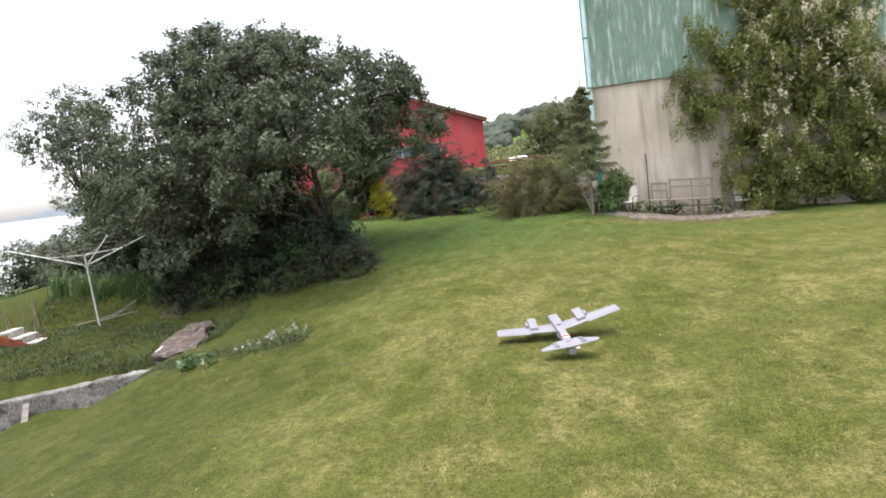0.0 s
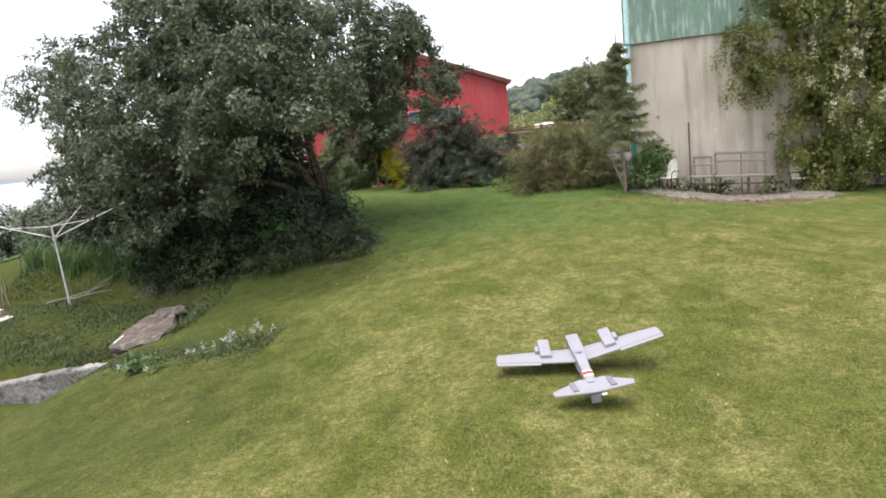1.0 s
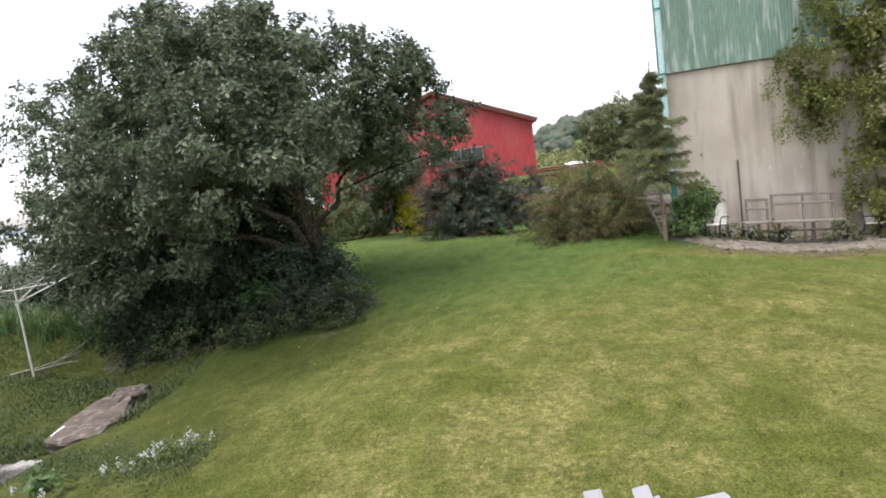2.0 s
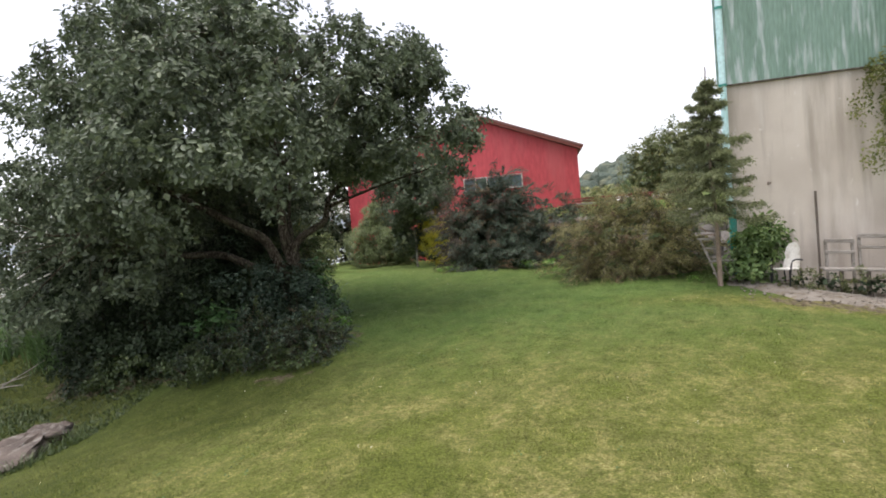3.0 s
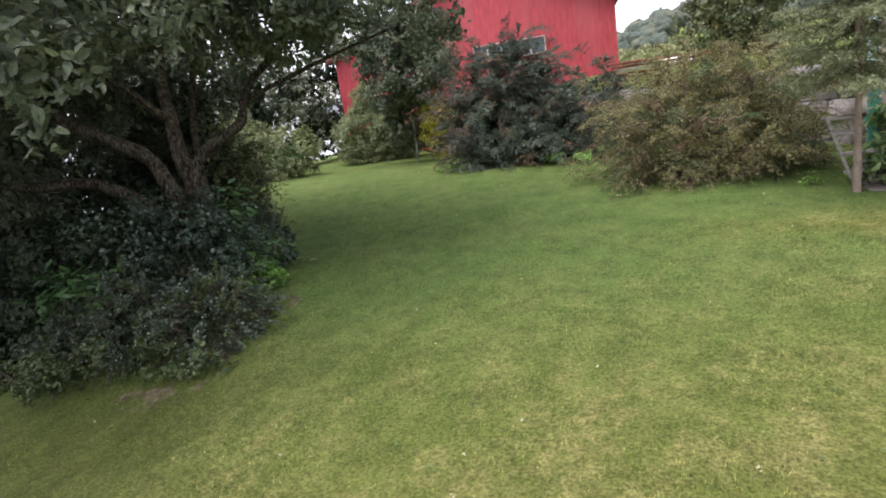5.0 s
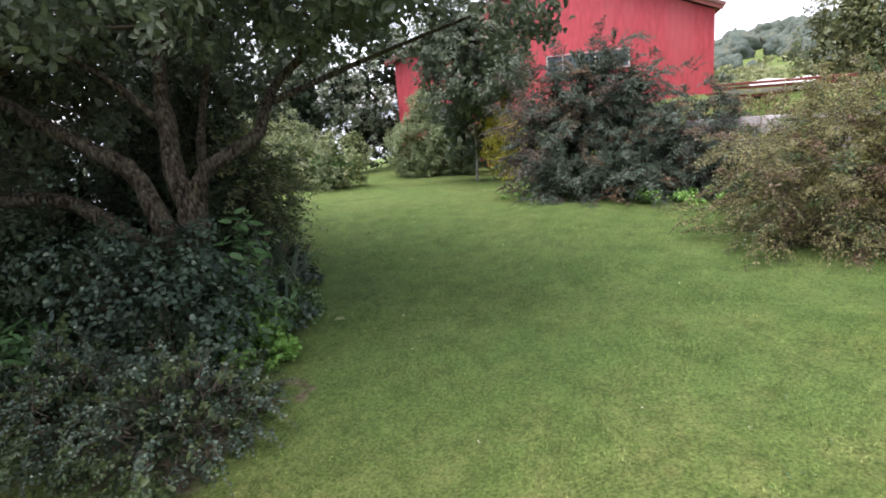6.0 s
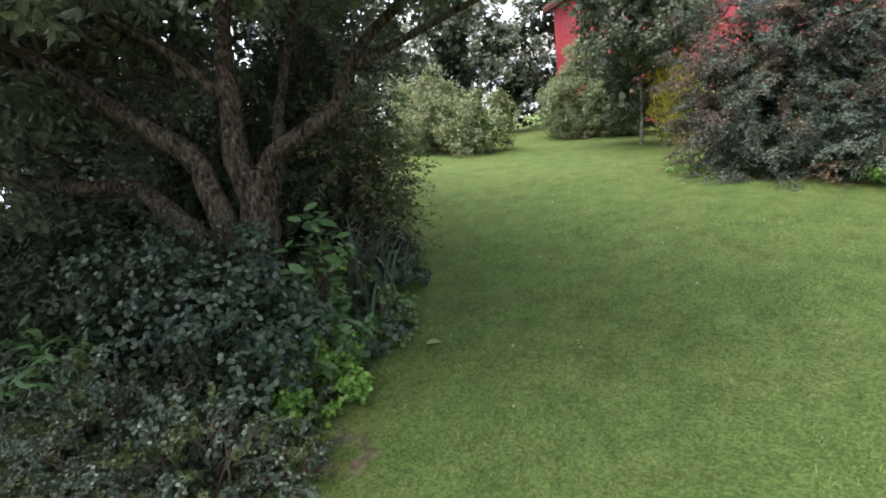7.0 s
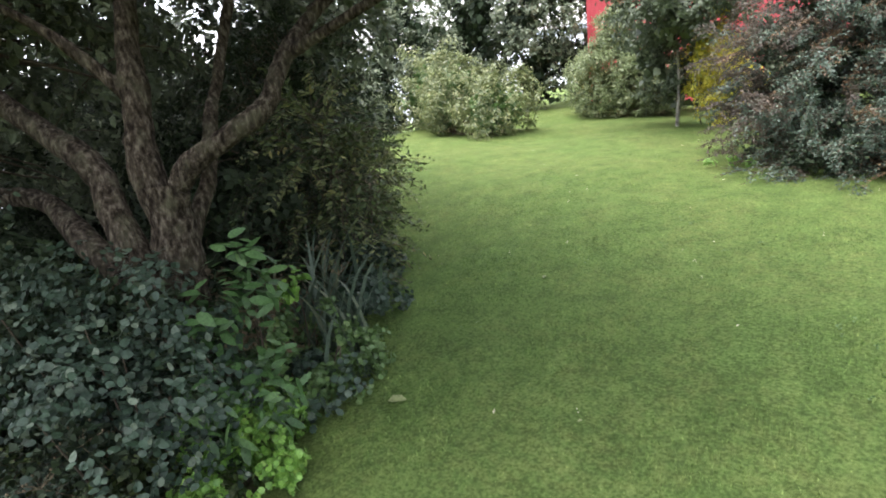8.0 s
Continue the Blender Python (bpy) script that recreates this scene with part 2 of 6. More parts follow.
def arrays(name, verts, faces, mat, parent=None, label="", smooth=False):
    """One mesh object from numpy arrays; all faces have the same number of corners."""
    me = bpy.data.meshes.new(name)
    verts, faces = np.asarray(verts, np.float32), np.asarray(faces, np.int32)
    k = faces.shape[1]
    me.vertices.add(len(verts))
    me.vertices.foreach_set("co", verts.ravel())
    me.loops.add(faces.size)
    me.loops.foreach_set("vertex_index", faces.ravel())
    me.polygons.add(len(faces))
    me.polygons.foreach_set("loop_start", np.arange(0, faces.size, k, dtype=np.int32))
    me.update(calc_edges=True)
    me.materials.append(mat)
    if smooth:
        me.shade_smooth()
    ob = place(new(name, me), parent)
    return tagged(ob, label) if label else ob


def thing(name, at, label, category, group="", kind=""):
    ob = new(name)
    ob.location = at
    ob.empty_display_size = 0.2
    bpy.context.view_layer.update()
    return tagged(ob, label, category, group, kind)


def box(bm, size, m=None, bevel=0.0):
    r = bmesh.ops.create_cube(bm, size=1.0)
    vs = r["verts"]
    bmesh.ops.scale(bm, vec=size, verts=vs)
    if bevel:
        es = list({e for v in vs for e in v.link_edges})
        o = bmesh.ops.bevel(bm, geom=es, offset=bevel, segments=1, affect="EDGES", profile=0.5)
        vs = list({v for f in o["faces"] for v in f.verts} | {v for v in vs if v.is_valid})
    if m is not None:
        bmesh.ops.transform(bm, matrix=m, verts=vs)
    return vs


def block(name, size, m, mat, parent, label="", bevel=0.006):
    bm = bmesh.new()
    box(bm, size, m, bevel)
    return part(name, bm, mat, parent, label)


def beam(name, a, b, w, d, mat, parent, label="", bevel=0.004):
    """A bar of section w x d from a to b."""
    a, b = Vector(a), Vector(b)
    q = (b - a).to_track_quat("Z", "Y").to_matrix().to_4x4()
    return block(name, (w, d, (b - a).length), Matrix.Translation((a + b) / 2) @ q, mat, parent, label, bevel)


def tube_arrays(points, radii, sides=8, wobble=0.0, rng=None):
    """Verts and quads of a tapered tube along points."""
    pts = np.asarray(points, float)
    n = len(pts)
    tang = np.gradient(pts, axis=0)
    tang /= np.linalg.norm(tang, axis=1)[:, None] + 1e-9
    ref = np.where(np.abs(tang[:, 2:3]) > 0.9, np.array([[1.0, 0, 0]]), np.array([[0, 0, 1.0]]))
    u = np.cross(tang, ref)
    u /= np.linalg.norm(u, axis=1)[:, None] + 1e-9
    v = np.cross(tang, u)
    a = np.linspace(0, 2 * np.pi, sides, endpoint=False)
    r = np.asarray(radii, float)[:, None] * np.ones((1, sides))
    if wobble and rng is not None:
        r = r * (1 + wobble * rng.standard_normal(r.shape))
    V = pts[:, None, :] + r[..., None] * (np.cos(a)[None, :, None] * u[:, None, :] + np.sin(a)[None, :, None] * v[:, None, :])
    i, j = np.meshgrid(np.arange(n - 1), np.arange(sides), indexing="ij")
    jn = (j + 1) % sides
    F = np.stack([i * sides + j, i * sides + jn, (i + 1) * sides + jn, (i + 1) * sides + j], -1).reshape(-1, 4)
    return V.reshape(-1, 3), F


def join(chunks):
    vs, fs, o = [], [], 0
    for v, f in chunks:
        vs.append(v)
        fs.append(f + o)
        o += len(v)
    return np.concatenate(vs), np.concatenate(fs)


def curve_points(pts, n=12):
    """Smooth path through a few points."""
    p = np.asarray(pts, float)
    p = np.vstack([2 * p[0] - p[1], p, 2 * p[-1] - p[-2]])
    out = []
    for k in range(1, len(p) - 2):
        t = np.linspace(0, 1, n, endpoint=k == len(p) - 3)[:, None]
        a, b, c, d = p[k - 1], p[k], p[k + 1], p[k + 2]
        out.append(0.5 * (2 * b + (c - a) * t + (2 * a - 5 * b + 4 * c - d) * t ** 2 + (3 * b - a - 3 * c + d) * t ** 3))
    return np.concatenate(out)


def unit(v):
    return v / (np.linalg.norm(v, axis=-1, keepdims=True) + 1e-9)


def leaves(pos, out, length, width, rng, oval=True, up=0.6, fold=0.25, droop=0.2, jitter=0.7, curl=0.15):
    """Folded leaves at pos, tips along out: verts and quads (ovals of six corners, or diamonds of four)."""
    n = len(pos)
    L = length * rng.uniform(0.65, 1.25, (n, 1))
    W = width * L / length * rng.uniform(0.85, 1.15, (n, 1))
    d = unit(unit(out) + jitter * rng.standard_normal((n, 3)) + np.array([0, 0, -droop]))
    nrm = unit(up * np.array([0, 0, 1.0]) + 0.5 * unit(out) + 0.55 * rng.standard_normal((n, 3)))
    side = unit(np.cross(d, nrm))
    nrm = np.cross(side, d)
    if oval:
        V = np.stack([pos, pos + d * L * 0.3 + side * W * 0.45 + nrm * fold * W, pos + d * L * 0.72 + side * W * 0.38 + nrm * (fold * W - curl * L * 0.5),
                      pos + d * L - nrm * curl * L,
                      pos + d * L * 0.72 - side * W * 0.38 + nrm * (fold * W - curl * L * 0.5), pos + d * L * 0.3 - side * W * 0.45 + nrm * fold * W], 1)
        b = (np.arange(n) * 6)[:, None]
        F = np.concatenate([b + np.array([[0, 1, 2, 3]]), b + np.array([[0, 3, 4, 5]])])
    else:
        V = np.stack([pos, pos + d * L * 0.45 + side * W * 0.5 + nrm * fold * W, pos + d * L, pos + d * L * 0.45 - side * W * 0.5 + nrm * fold * W], 1)
        b = (np.arange(n) * 4)[:, None]
        F = b + np.array([[0, 1, 2, 3]])
    return V.reshape(-1, 3), F


def blob_points(n, blobs, rng, shell=0.35, rough=0.18):
    """Points near the skins of several ellipsoids (centre, radii), and the ways out of them."""
    w = np.array([r[0] * r[1] + r[1] * r[2] + r[0] * r[2] for c, r in blobs])
    k = rng.choice(len(blobs), n, p=w / w.sum())
    C, R = np.array([c for c, r in blobs], float)[k], np.array([r for c, r in blobs], float)[k]
    d = unit(rng.standard_normal((n, 3)))
    lump = 1 + rough * (np.sin(3.1 * d[:, 0] + 1.7 * k) + np.sin(4.3 * d[:, 1] + 2.2 * k) + np.sin(5.1 * d[:, 2] + k))[:, None]
    s = 1 - shell * rng.random((n, 1)) ** 1.5
    return C + d * R * s * lump, unit(d / R)


def smooth(a, b, x):
    t = np.clip((x - a) / (b - a), 0, 1)
    return t * t * (3 - 2 * t)


# ---- ground ----
def ground(x, y):
    """Height of the land, in metres."""
    x, y = np.asarray(x, float), np.asarray(y, float)
    z = -0.12 + 0.015 * (np.clip(y, -20, 17) - 17) + 0.05 * (np.clip(y, 17, 26) - 17) * (1 - smooth(3, 7, x))
    z = z - 0.04 * np.clip(y - 27, 0, 13)
    d = np.clip(-0.5 - x, 0, 12)
    z = z - (0.05 * d + 0.014 * d * d) * (1 - smooth(17, 21.5, y))
    z = z - 0.05 * np.clip(x - 3, 0, 9) * smooth(14, 18, y)
    z = z - 0.38 * np.exp(-((x + 8.7) / 1.1) ** 2) * smooth(12.5, 15, y) * (1 - smooth(15.6, 15.9, y))
    k = (1 - smooth(-7.9, -6.9, x)) * smooth(15.5, 15.75, y) * (1 - smooth(21, 25, y))
    z = z * (1 - k) + np.maximum(z, -1.3 + 0.11 * (np.minimum(y, 19) - 15.6)) * k
    bank = smooth(29.6, 32.5, y + 0.35 * x) * smooth(-5, -1.0, x)
    z = z + (1.92 - z) * bank
    z = z - 0.14 * np.clip(-13.5 - x, 0, 65)
    far = smooth(105, 240, y) * smooth(-60, 30, x) * 13
    return z + far


def swell(x, y):
    """Slight unevenness of the mown ground."""
    return 0.02 * (np.sin(2.1 * x + 0.7 * y) + np.sin(1.3 * y - 1.9 * x) * 0.8)


def soil(x, y):
    """Planting beds: under the old tree, round the shrubs."""
    e = np.minimum(np.minimum(y - 18.85, -(x + 3.05) - 0.5 * np.clip(y - 19.2, 0, 2.1) - 1.0 * np.clip(y - 21.3, 0, 9)), 27 - y)
    s = smooth(-0.25, 0.5, e) * smooth(-9.8, -8.6, x)
    for cx, cy, rx, ry, k in ((-2.0, 28.7, 1.6, 1.0, 1), (1.9, 25.4, 1.6, 1.2, 1), (-11.0, 31.4, 1.6, 0.5, 1), (5.9, 22.05, 2.9, 0.8, 0.52), (-2.0, 16.9, 0.16, 0.11, 0.6), (-3.2, 20.1, 0.5, 0.4, 0.42), (-3.6, 18.4, 1.0, 0.25, 0.42)):
        s = np.maximum(s, k * (1 - smooth(0.5, 1.15, np.hypot((x - cx) / rx, (y - cy) / ry))))
    terrace = 0.22 * smooth(-6.3, -7.2, x) * smooth(15.6, 15.9, y) * (1 - smooth(21, 22, y))
    return np.maximum(s, terrace)


def worn(x, y):
    """How dry the lawn is: most near the house, least towards the trees."""
    dry = sum(k * np.exp(-((x - cx) / rx) ** 2 - ((y - cy) / ry) ** 2) for cx, cy, rx, ry, k in ((4.2, 17.65, 0.8, 0.22, 1.2), (6.2, 21.95, 3.4, 0.5, 1.5), (5.9, 13.4, 1.0, 0.5, 0.5)))
    e = np.minimum(np.minimum(y - 18.85, -(x + 3.05) - 0.5 * np.clip(y - 19.2, 0, 2.1) - 1.0 * np.clip(y - 21.3, 0, 9)), 27 - y)
    dry = dry + 0.12 * np.exp(-((e + 0.2) / 0.3) ** 2) * smooth(-9, -7, x)
    return np.clip(1.0 - 0.8 * smooth(15.5, 22, y - 0.3 * x), 0.1, 1) * (0.7 + 0.3 * smooth(-4.5, -0.5, x)) + 0.15 * smooth(24, 29, y - 0.2 * x) + dry


def dim_olive(x, y):
    """Thin olive-brown grass on the lawn's low side, darkened in colour to stand for shade."""
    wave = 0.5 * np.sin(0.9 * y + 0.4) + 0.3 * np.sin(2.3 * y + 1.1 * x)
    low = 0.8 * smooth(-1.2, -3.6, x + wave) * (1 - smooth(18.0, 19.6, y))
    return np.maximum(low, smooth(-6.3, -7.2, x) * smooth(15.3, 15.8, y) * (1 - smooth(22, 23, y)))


def build_ground():
    xs = np.concatenate([np.linspace(-900, -40, 30), np.linspace(-38, -14, 30), np.arange(-13.5, 14, 0.25), np.linspace(15, 40, 26), np.linspace(45, 900, 30)])
    ys = np.concatenate([np.linspace(-700, -30, 20), np.linspace(-25, 4, 24), np.arange(4.5, 38, 0.25), np.linspace(39, 60, 20), np.linspace(65, 1500, 50)])
    X, Y = np.meshgrid(xs, ys, indexing="ij")
    Z = ground(X, Y)
    near = smooth(60, 30, np.hypot(X, Y - 18))
    Z = Z + near * swell(X, Y)
    V = np.stack([X, Y, Z], -1).reshape(-1, 3)
    i, j = np.meshgrid(np.arange(len(xs) - 1), np.arange(len(ys) - 1), indexing="ij")
    w = len(ys)
    F = np.stack([i * w + j, (i + 1) * w + j, (i + 1) * w + j + 1, i * w + j + 1], -1).reshape(-1, 4)
    ob = arrays("ground", V, F, LAWN, smooth=True)
    for key, val in (("soil", soil(X, Y)), ("worn", worn(X, Y)), ("dim_olive", dim_olive(X, Y))):
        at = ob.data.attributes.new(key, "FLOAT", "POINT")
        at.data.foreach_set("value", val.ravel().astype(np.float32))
    return tagged(ob, "mown garden lawn, green with dry yellow patches", "lawn", kind="structure")


build_ground()


def drop(x, y):
    return float(ground(x, y))


# ---- sea and distance ----
def build_distance():
    """The sea below the slope, its far shore, and the wooded hill behind the fields."""
    sea = surface("sea_water", (0.30, 0.33, 0.36), (0.36, 0.39, 0.42), None, 0.02, 0.5, 0.15)
    V = [(-4000, -500, -7.5), (-60, -500, -7.5), (-60, 4000, -7.5), (-4000, 4000, -7.5)]
    tagged(arrays("water", V, [[0, 1, 2, 3]], sea), "pale grey sea inlet beyond the fields", "water", kind="structure")
    # distance haze is painted into this blue-grey base colour
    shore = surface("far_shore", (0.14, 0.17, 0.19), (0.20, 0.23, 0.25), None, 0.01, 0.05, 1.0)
    rng = np.random.default_rng(3)
    xs = np.linspace(-3200, -500, 90)
    top = 10 + 9 * np.sin(xs / 260.0) + 6 * np.sin(xs / 97.0) + rng.uniform(0, 2, 90)
    ridge = [(xs, 2000 + 0 * xs, -8 + 0 * xs), (xs, 2150 + 0 * xs, top * 1.6), (xs, 2500 + 0 * xs, -8 + 0 * xs)]
    V = np.concatenate([np.stack(r, -1) for r in ridge])
    i = np.arange(89)
    F = np.concatenate([np.stack([i + k * 90, i + 1 + k * 90, i + 1 + (k + 1) * 90, i + (k + 1) * 90], -1) for k in (0, 1)])
    tagged(arrays("backdrop", V, F, shore, smooth=True), "low hills on the far shore, distance haze put into their blue-grey colour", "hills", kind="structure")


build_distance()


# ---- barn ----
BX, BY = 3.85, 24.6


def corrugated(name, x0, x1, z0, z1, y, mat, parent, pitch=0.076, depth=0.009, label=""):
    """Upright ribbed sheet facing -y."""
    n = int((x1 - x0) / (pitch / 4))
    xs = np.linspace(x0, x1, n + 1)
    off = depth * np.array([0, 1, 1, 0])[np.arange(n + 1) % 4]
    lo, hi = np.stack([xs, y - off, np.full(n + 1, z0)], -1), np.stack([xs, y - off, np.full(n + 1, z1)], -1)
    i = np.arange(n)
    F = np.stack([i, i + 1, i + 1 + n + 1, i + n + 1], -1)
    return arrays(name, np.concatenate([lo, hi]), F, mat, parent, label)


def build_barn():
    b = thing("barn", (BX + 9, BY + 5, -0.3), "old barn with rendered concrete wall and weathered green metal cladding", "barn")
    block("wall", (22, 0.3, 5.2), pose(BX + 11, BY + 0.15, 1.65), CONCRETE, b, "stained grey-beige rendered concrete wall", 0.01)
    block("wall", (0.3, 11, 5.2), pose(BX + 0.15, BY + 5.8, 1.65), CONCRETE, b, "", 0.01)
    block("wall", (0.3, 11, 5.2), pose(BX + 21.85, BY + 5.8, 1.65), CONCRETE, b, "", 0.01)
    block("wall", (22, 0.3, 5.2), pose(BX + 11, BY + 11.45, 1.65), CONCRETE, b, "", 0.01)
    k = 0
    x = BX - 0.12
    while x < BX + 22:
        w = min(1.1, BX + 22.1 - x)
        corrugated("cladding_sheet", x, x + w + 0.03, 4.24 + 0.01 * (k % 2), 8.6, BY - 0.05 - 0.004 * (k % 2), CLAD, b)
        x += w
        k += 1
    block("upper_wall", (22.0, 0.12, 4.4), pose(BX + 11, BY + 0.08, 6.46), GREYWOOD, b)
    block("side_cladding", (0.08, 11.4, 4.4), pose(BX - 0.06, BY + 5.75, 6.46), CLAD, b)
    block("drip_edge", (22.2, 0.06, 0.03), pose(BX + 11, BY - 0.03, 4.235), SLABM, b)
    for y0, sgn in ((BY - 0.5, 1), (BY + 12, -1)):
        beam_a, beam_b = (BX + 11, y0, 8.4), (BX + 11, BY + 5.75, 11.4)
        a, c = Vector(beam_a), Vector(beam_b)
        q = (c - a).to_track_quat("Y", "Z").to_matrix().to_4x4()
        block("roof", (22.8, (c - a).length, 0.1), Matrix.Translation((a + c) / 2) @ q, ROOFSHEET, b)
    v, f = tube_arrays([(BX - 0.02, BY - 0.16, z) for z in (8.4, 5, 1.62, 1.6)], [0.07] * 4, 14)
    arrays("drainpipe", v, f, PIPE, b, "pale turquoise drainpipe at the corner", True)
    v, f = tube_arrays([(BX + 0.02, BY - 0.16, z) for z in (1.64, 0.9, 0.2)], [0.075] * 3, 14)
    arrays("drainpipe", v, f, PIPELOW, b, "dark teal lower length of drainpipe", True)
    for z in (0.9, 2.6, 4.2, 5.8):
        v, f = tube_arrays([(BX - 0.02, BY - 0.16, z), (BX - 0.02, BY - 0.16, z + 0.05)], [0.086, 0.086], 14)
        arrays("pipe_clip", v, f, PIPELOW, b)
    for o in b.children:
        for v in o.data.vertices:
            v.co.x += 0.30 * max(0.0, v.co.y - BY - 0.1) if o.name.startswith(("wall", "roof", "side")) else 0.0
    for x, z in ((BX + 0.42, 2.06), (BX + 0.78, 2.1)):
        v, f = tube_arrays([(x, BY + 0.02, z), (x, BY - 0.03, z)], [0.035, 0.03], 8)
        arrays("wall_anchor", v, f, REDTRIM, b)


build_barn()


# ---- red warehouse ----
def build_red_house():
    x0, x1, xa, y0, y1 = -11.5, -0.15, -4.9, 38.0, 58.0
    ze, zl, za = 4.5, 4.0, 6.45
    h = thing("warehouse", (xa, 46, 0), "large bright red metal-clad warehouse with low gable", "warehouse")
    # gable in upright ribbed sheets
    n = int((x1 - x0) / 0.05)
    xs = np.linspace(x0, x1, n + 1)
    off = 0.012 * np.array([0, 0, 1, 1])[np.arange(n + 1) % 4]
    top = np.where(xs < xa, zl + (za - zl) * (xs - x0) / (xa - x0), ze + (za - ze) * (x1 - xs) / (x1 - xa)) - 0.05
    V = np.concatenate([np.stack([xs, y0 - off, np.full(n + 1, -0.6)], -1), np.stack([xs, y0 - off, top], -1)])
    i = np.arange(n)
    arrays("gable_wall", V, np.stack([i, i + 1, i + n + 2, i + n + 1], -1), RED, h)
    block("wall", (0.12, y1 - y0, 5.1), pose(x1 - 0.06, (y0 + y1) / 2 + 0.03, 1.9), RED, h)
    block("wall", (0.12, y1 - y0, 4.6), pose(x0 + 0.06, (y0 + y1) / 2 + 0.03, 1.65), RED, h)
    block("back_wall", (x1 - x0 - 0.3, 0.12, 5.0), pose((x0 + x1) / 2, y1, 1.9), RED, h)
    for xe, zz in ((x0 - 0.25, zl), (x1 + 0.25, ze)):
        a = Vector((xe, (y0 + y1) / 2, zz - 0.02))
        c = Vector((xa, (y0 + y1) / 2, za + 0.06))
        q = (c - a).to_track_quat("X", "Z").to_matrix().to_4x4()
        block("roof", ((c - a).length + 0.02, y1 - y0 + 0.7, 0.1), Matrix.Translation((a + c) / 2 + Vector((0, 0, 0.06))) @ q, ROOFSHEET, h)
        block("fascia", ((c - a).length, 0.05, 0.2), Matrix.Translation((a + c) / 2 + Vector((0, -(y1 - y0) / 2 - 0.3, 0.0))) @ q, REDTRIM, h, "brownish roof edge board")
    w = part("window", window_frame(-5.45, -2.7, 3.02, 3.6, y0 - 0.08), PALEWOOD, h, "long low window with pale frames")
    for k in range(5):
        xx = -5.45 + 0.55 * k
        block("pane", (0.47, 0.02, 0.5), pose(xx + 0.275, y0 - 0.06, 3.31), PANE, w, "", 0)
    # the long sides run back at a slant to the gable
    slant = Matrix(((1, -0.12, 0, 0.12 * y0), (0, 1, 0, 0), (0, 0, 1, 0), (0, 0, 0, 1)))
    for ob in h.children:
        if not ob.children and ob.name.split(".")[0] in ("wall", "roof", "back_wall"):
            ob.data.transform(slant)


def window_frame(x0, x1, z0, z1, y):
    bm = bmesh.new()
    for z in (z0, z1):
        box(bm, (x1 - x0 + 0.05, 0.08, 0.035), pose((x0 + x1) / 2, y, z))
    k = 0
    while x0 + 0.55 * k <= x1 + 0.01:
        box(bm, (0.045, 0.07, z1 - z0), pose(x0 + 0.55 * k, y - 0.003, (z0 + z1) / 2))
        k += 1
    return bm


build_red_house()


# ---- old stone wall and stacked planks behind the shrubs ----
def build_bank_wall():
    rng = np.random.default_rng(11)
    w = tagged(new("garden_wall"), "old grey stone wall holding up the bank", "wall", kind="structure")
    faces = [[0, 1, 5, 4], [1, 3, 7, 5], [3, 2, 6, 7], [2, 0, 4, 6], [4, 5, 7, 6]]
    corner = np.array([[a, b, d] for d in (-1, 1) for b in (-1, 1) for a in (-1, 1)])
    for row in range(5):
        x = -0.6 + rng.uniform(0, 0.2)
        while x < 5.6:
            l = rng.uniform(0.35, 0.75)
            c = np.array([x + l / 2, 28.3 - 0.12 * x + rng.uniform(-0.03, 0.03), 0.15 + row * 0.33])
            k = corner * np.array([l / 2 - 0.015, 0.2, 0.15])
            arrays("stone", c + k * (1 + 0.06 * rng.standard_normal(k.shape)), faces, STONE, w)
            x += l
    prng = random.Random(17)
    for k in range(16):
        x, y, z = 1.3 + prng.uniform(-0.2, 0.2), 31.9 + 0.24 * (k % 4) + prng.uniform(-0.05, 0.05), 1.9 + 0.09 * (k // 4)
        p = thing("plank", (x, y, z), "long reddish-brown weathered plank in a stack", "plank", "stacked planks")
        block("board", (2.5 + prng.uniform(-0.5, 0.5), 0.2, 0.06), pose(x, y, z, 0, prng.uniform(-0.4, 0.4), prng.uniform(-2, 2)), GREYWOOD if k % 5 == 4 else REDTRIM, p)


build_bank_wall()


def build_tunnel():
    t = thing("crop_tunnel", (4.5, 47, 2.1), "low white plastic crop tunnel in the field", "crop tunnel")
    a = np.linspace(0, math.pi, 11)
    xs = np.linspace(1.2, 4.3, 20)
    V = np.array([(x, 47 - 0.6 * math.cos(k), drop(x, 47) - 0.05 + (0.34 + 0.03 * math.sin(4 * x)) * math.sin(k)) for x in xs for k in a])
    i, j = np.meshgrid(np.arange(19), np.arange(10), indexing="ij")
    arrays("cover", V, np.stack([i * 11 + j, (i + 1) * 11 + j, (i + 1) * 11 + j + 1, i * 11 + j + 1], -1).reshape(-1, 4), BANDWHITE, t, "", True)


build_tunnel()


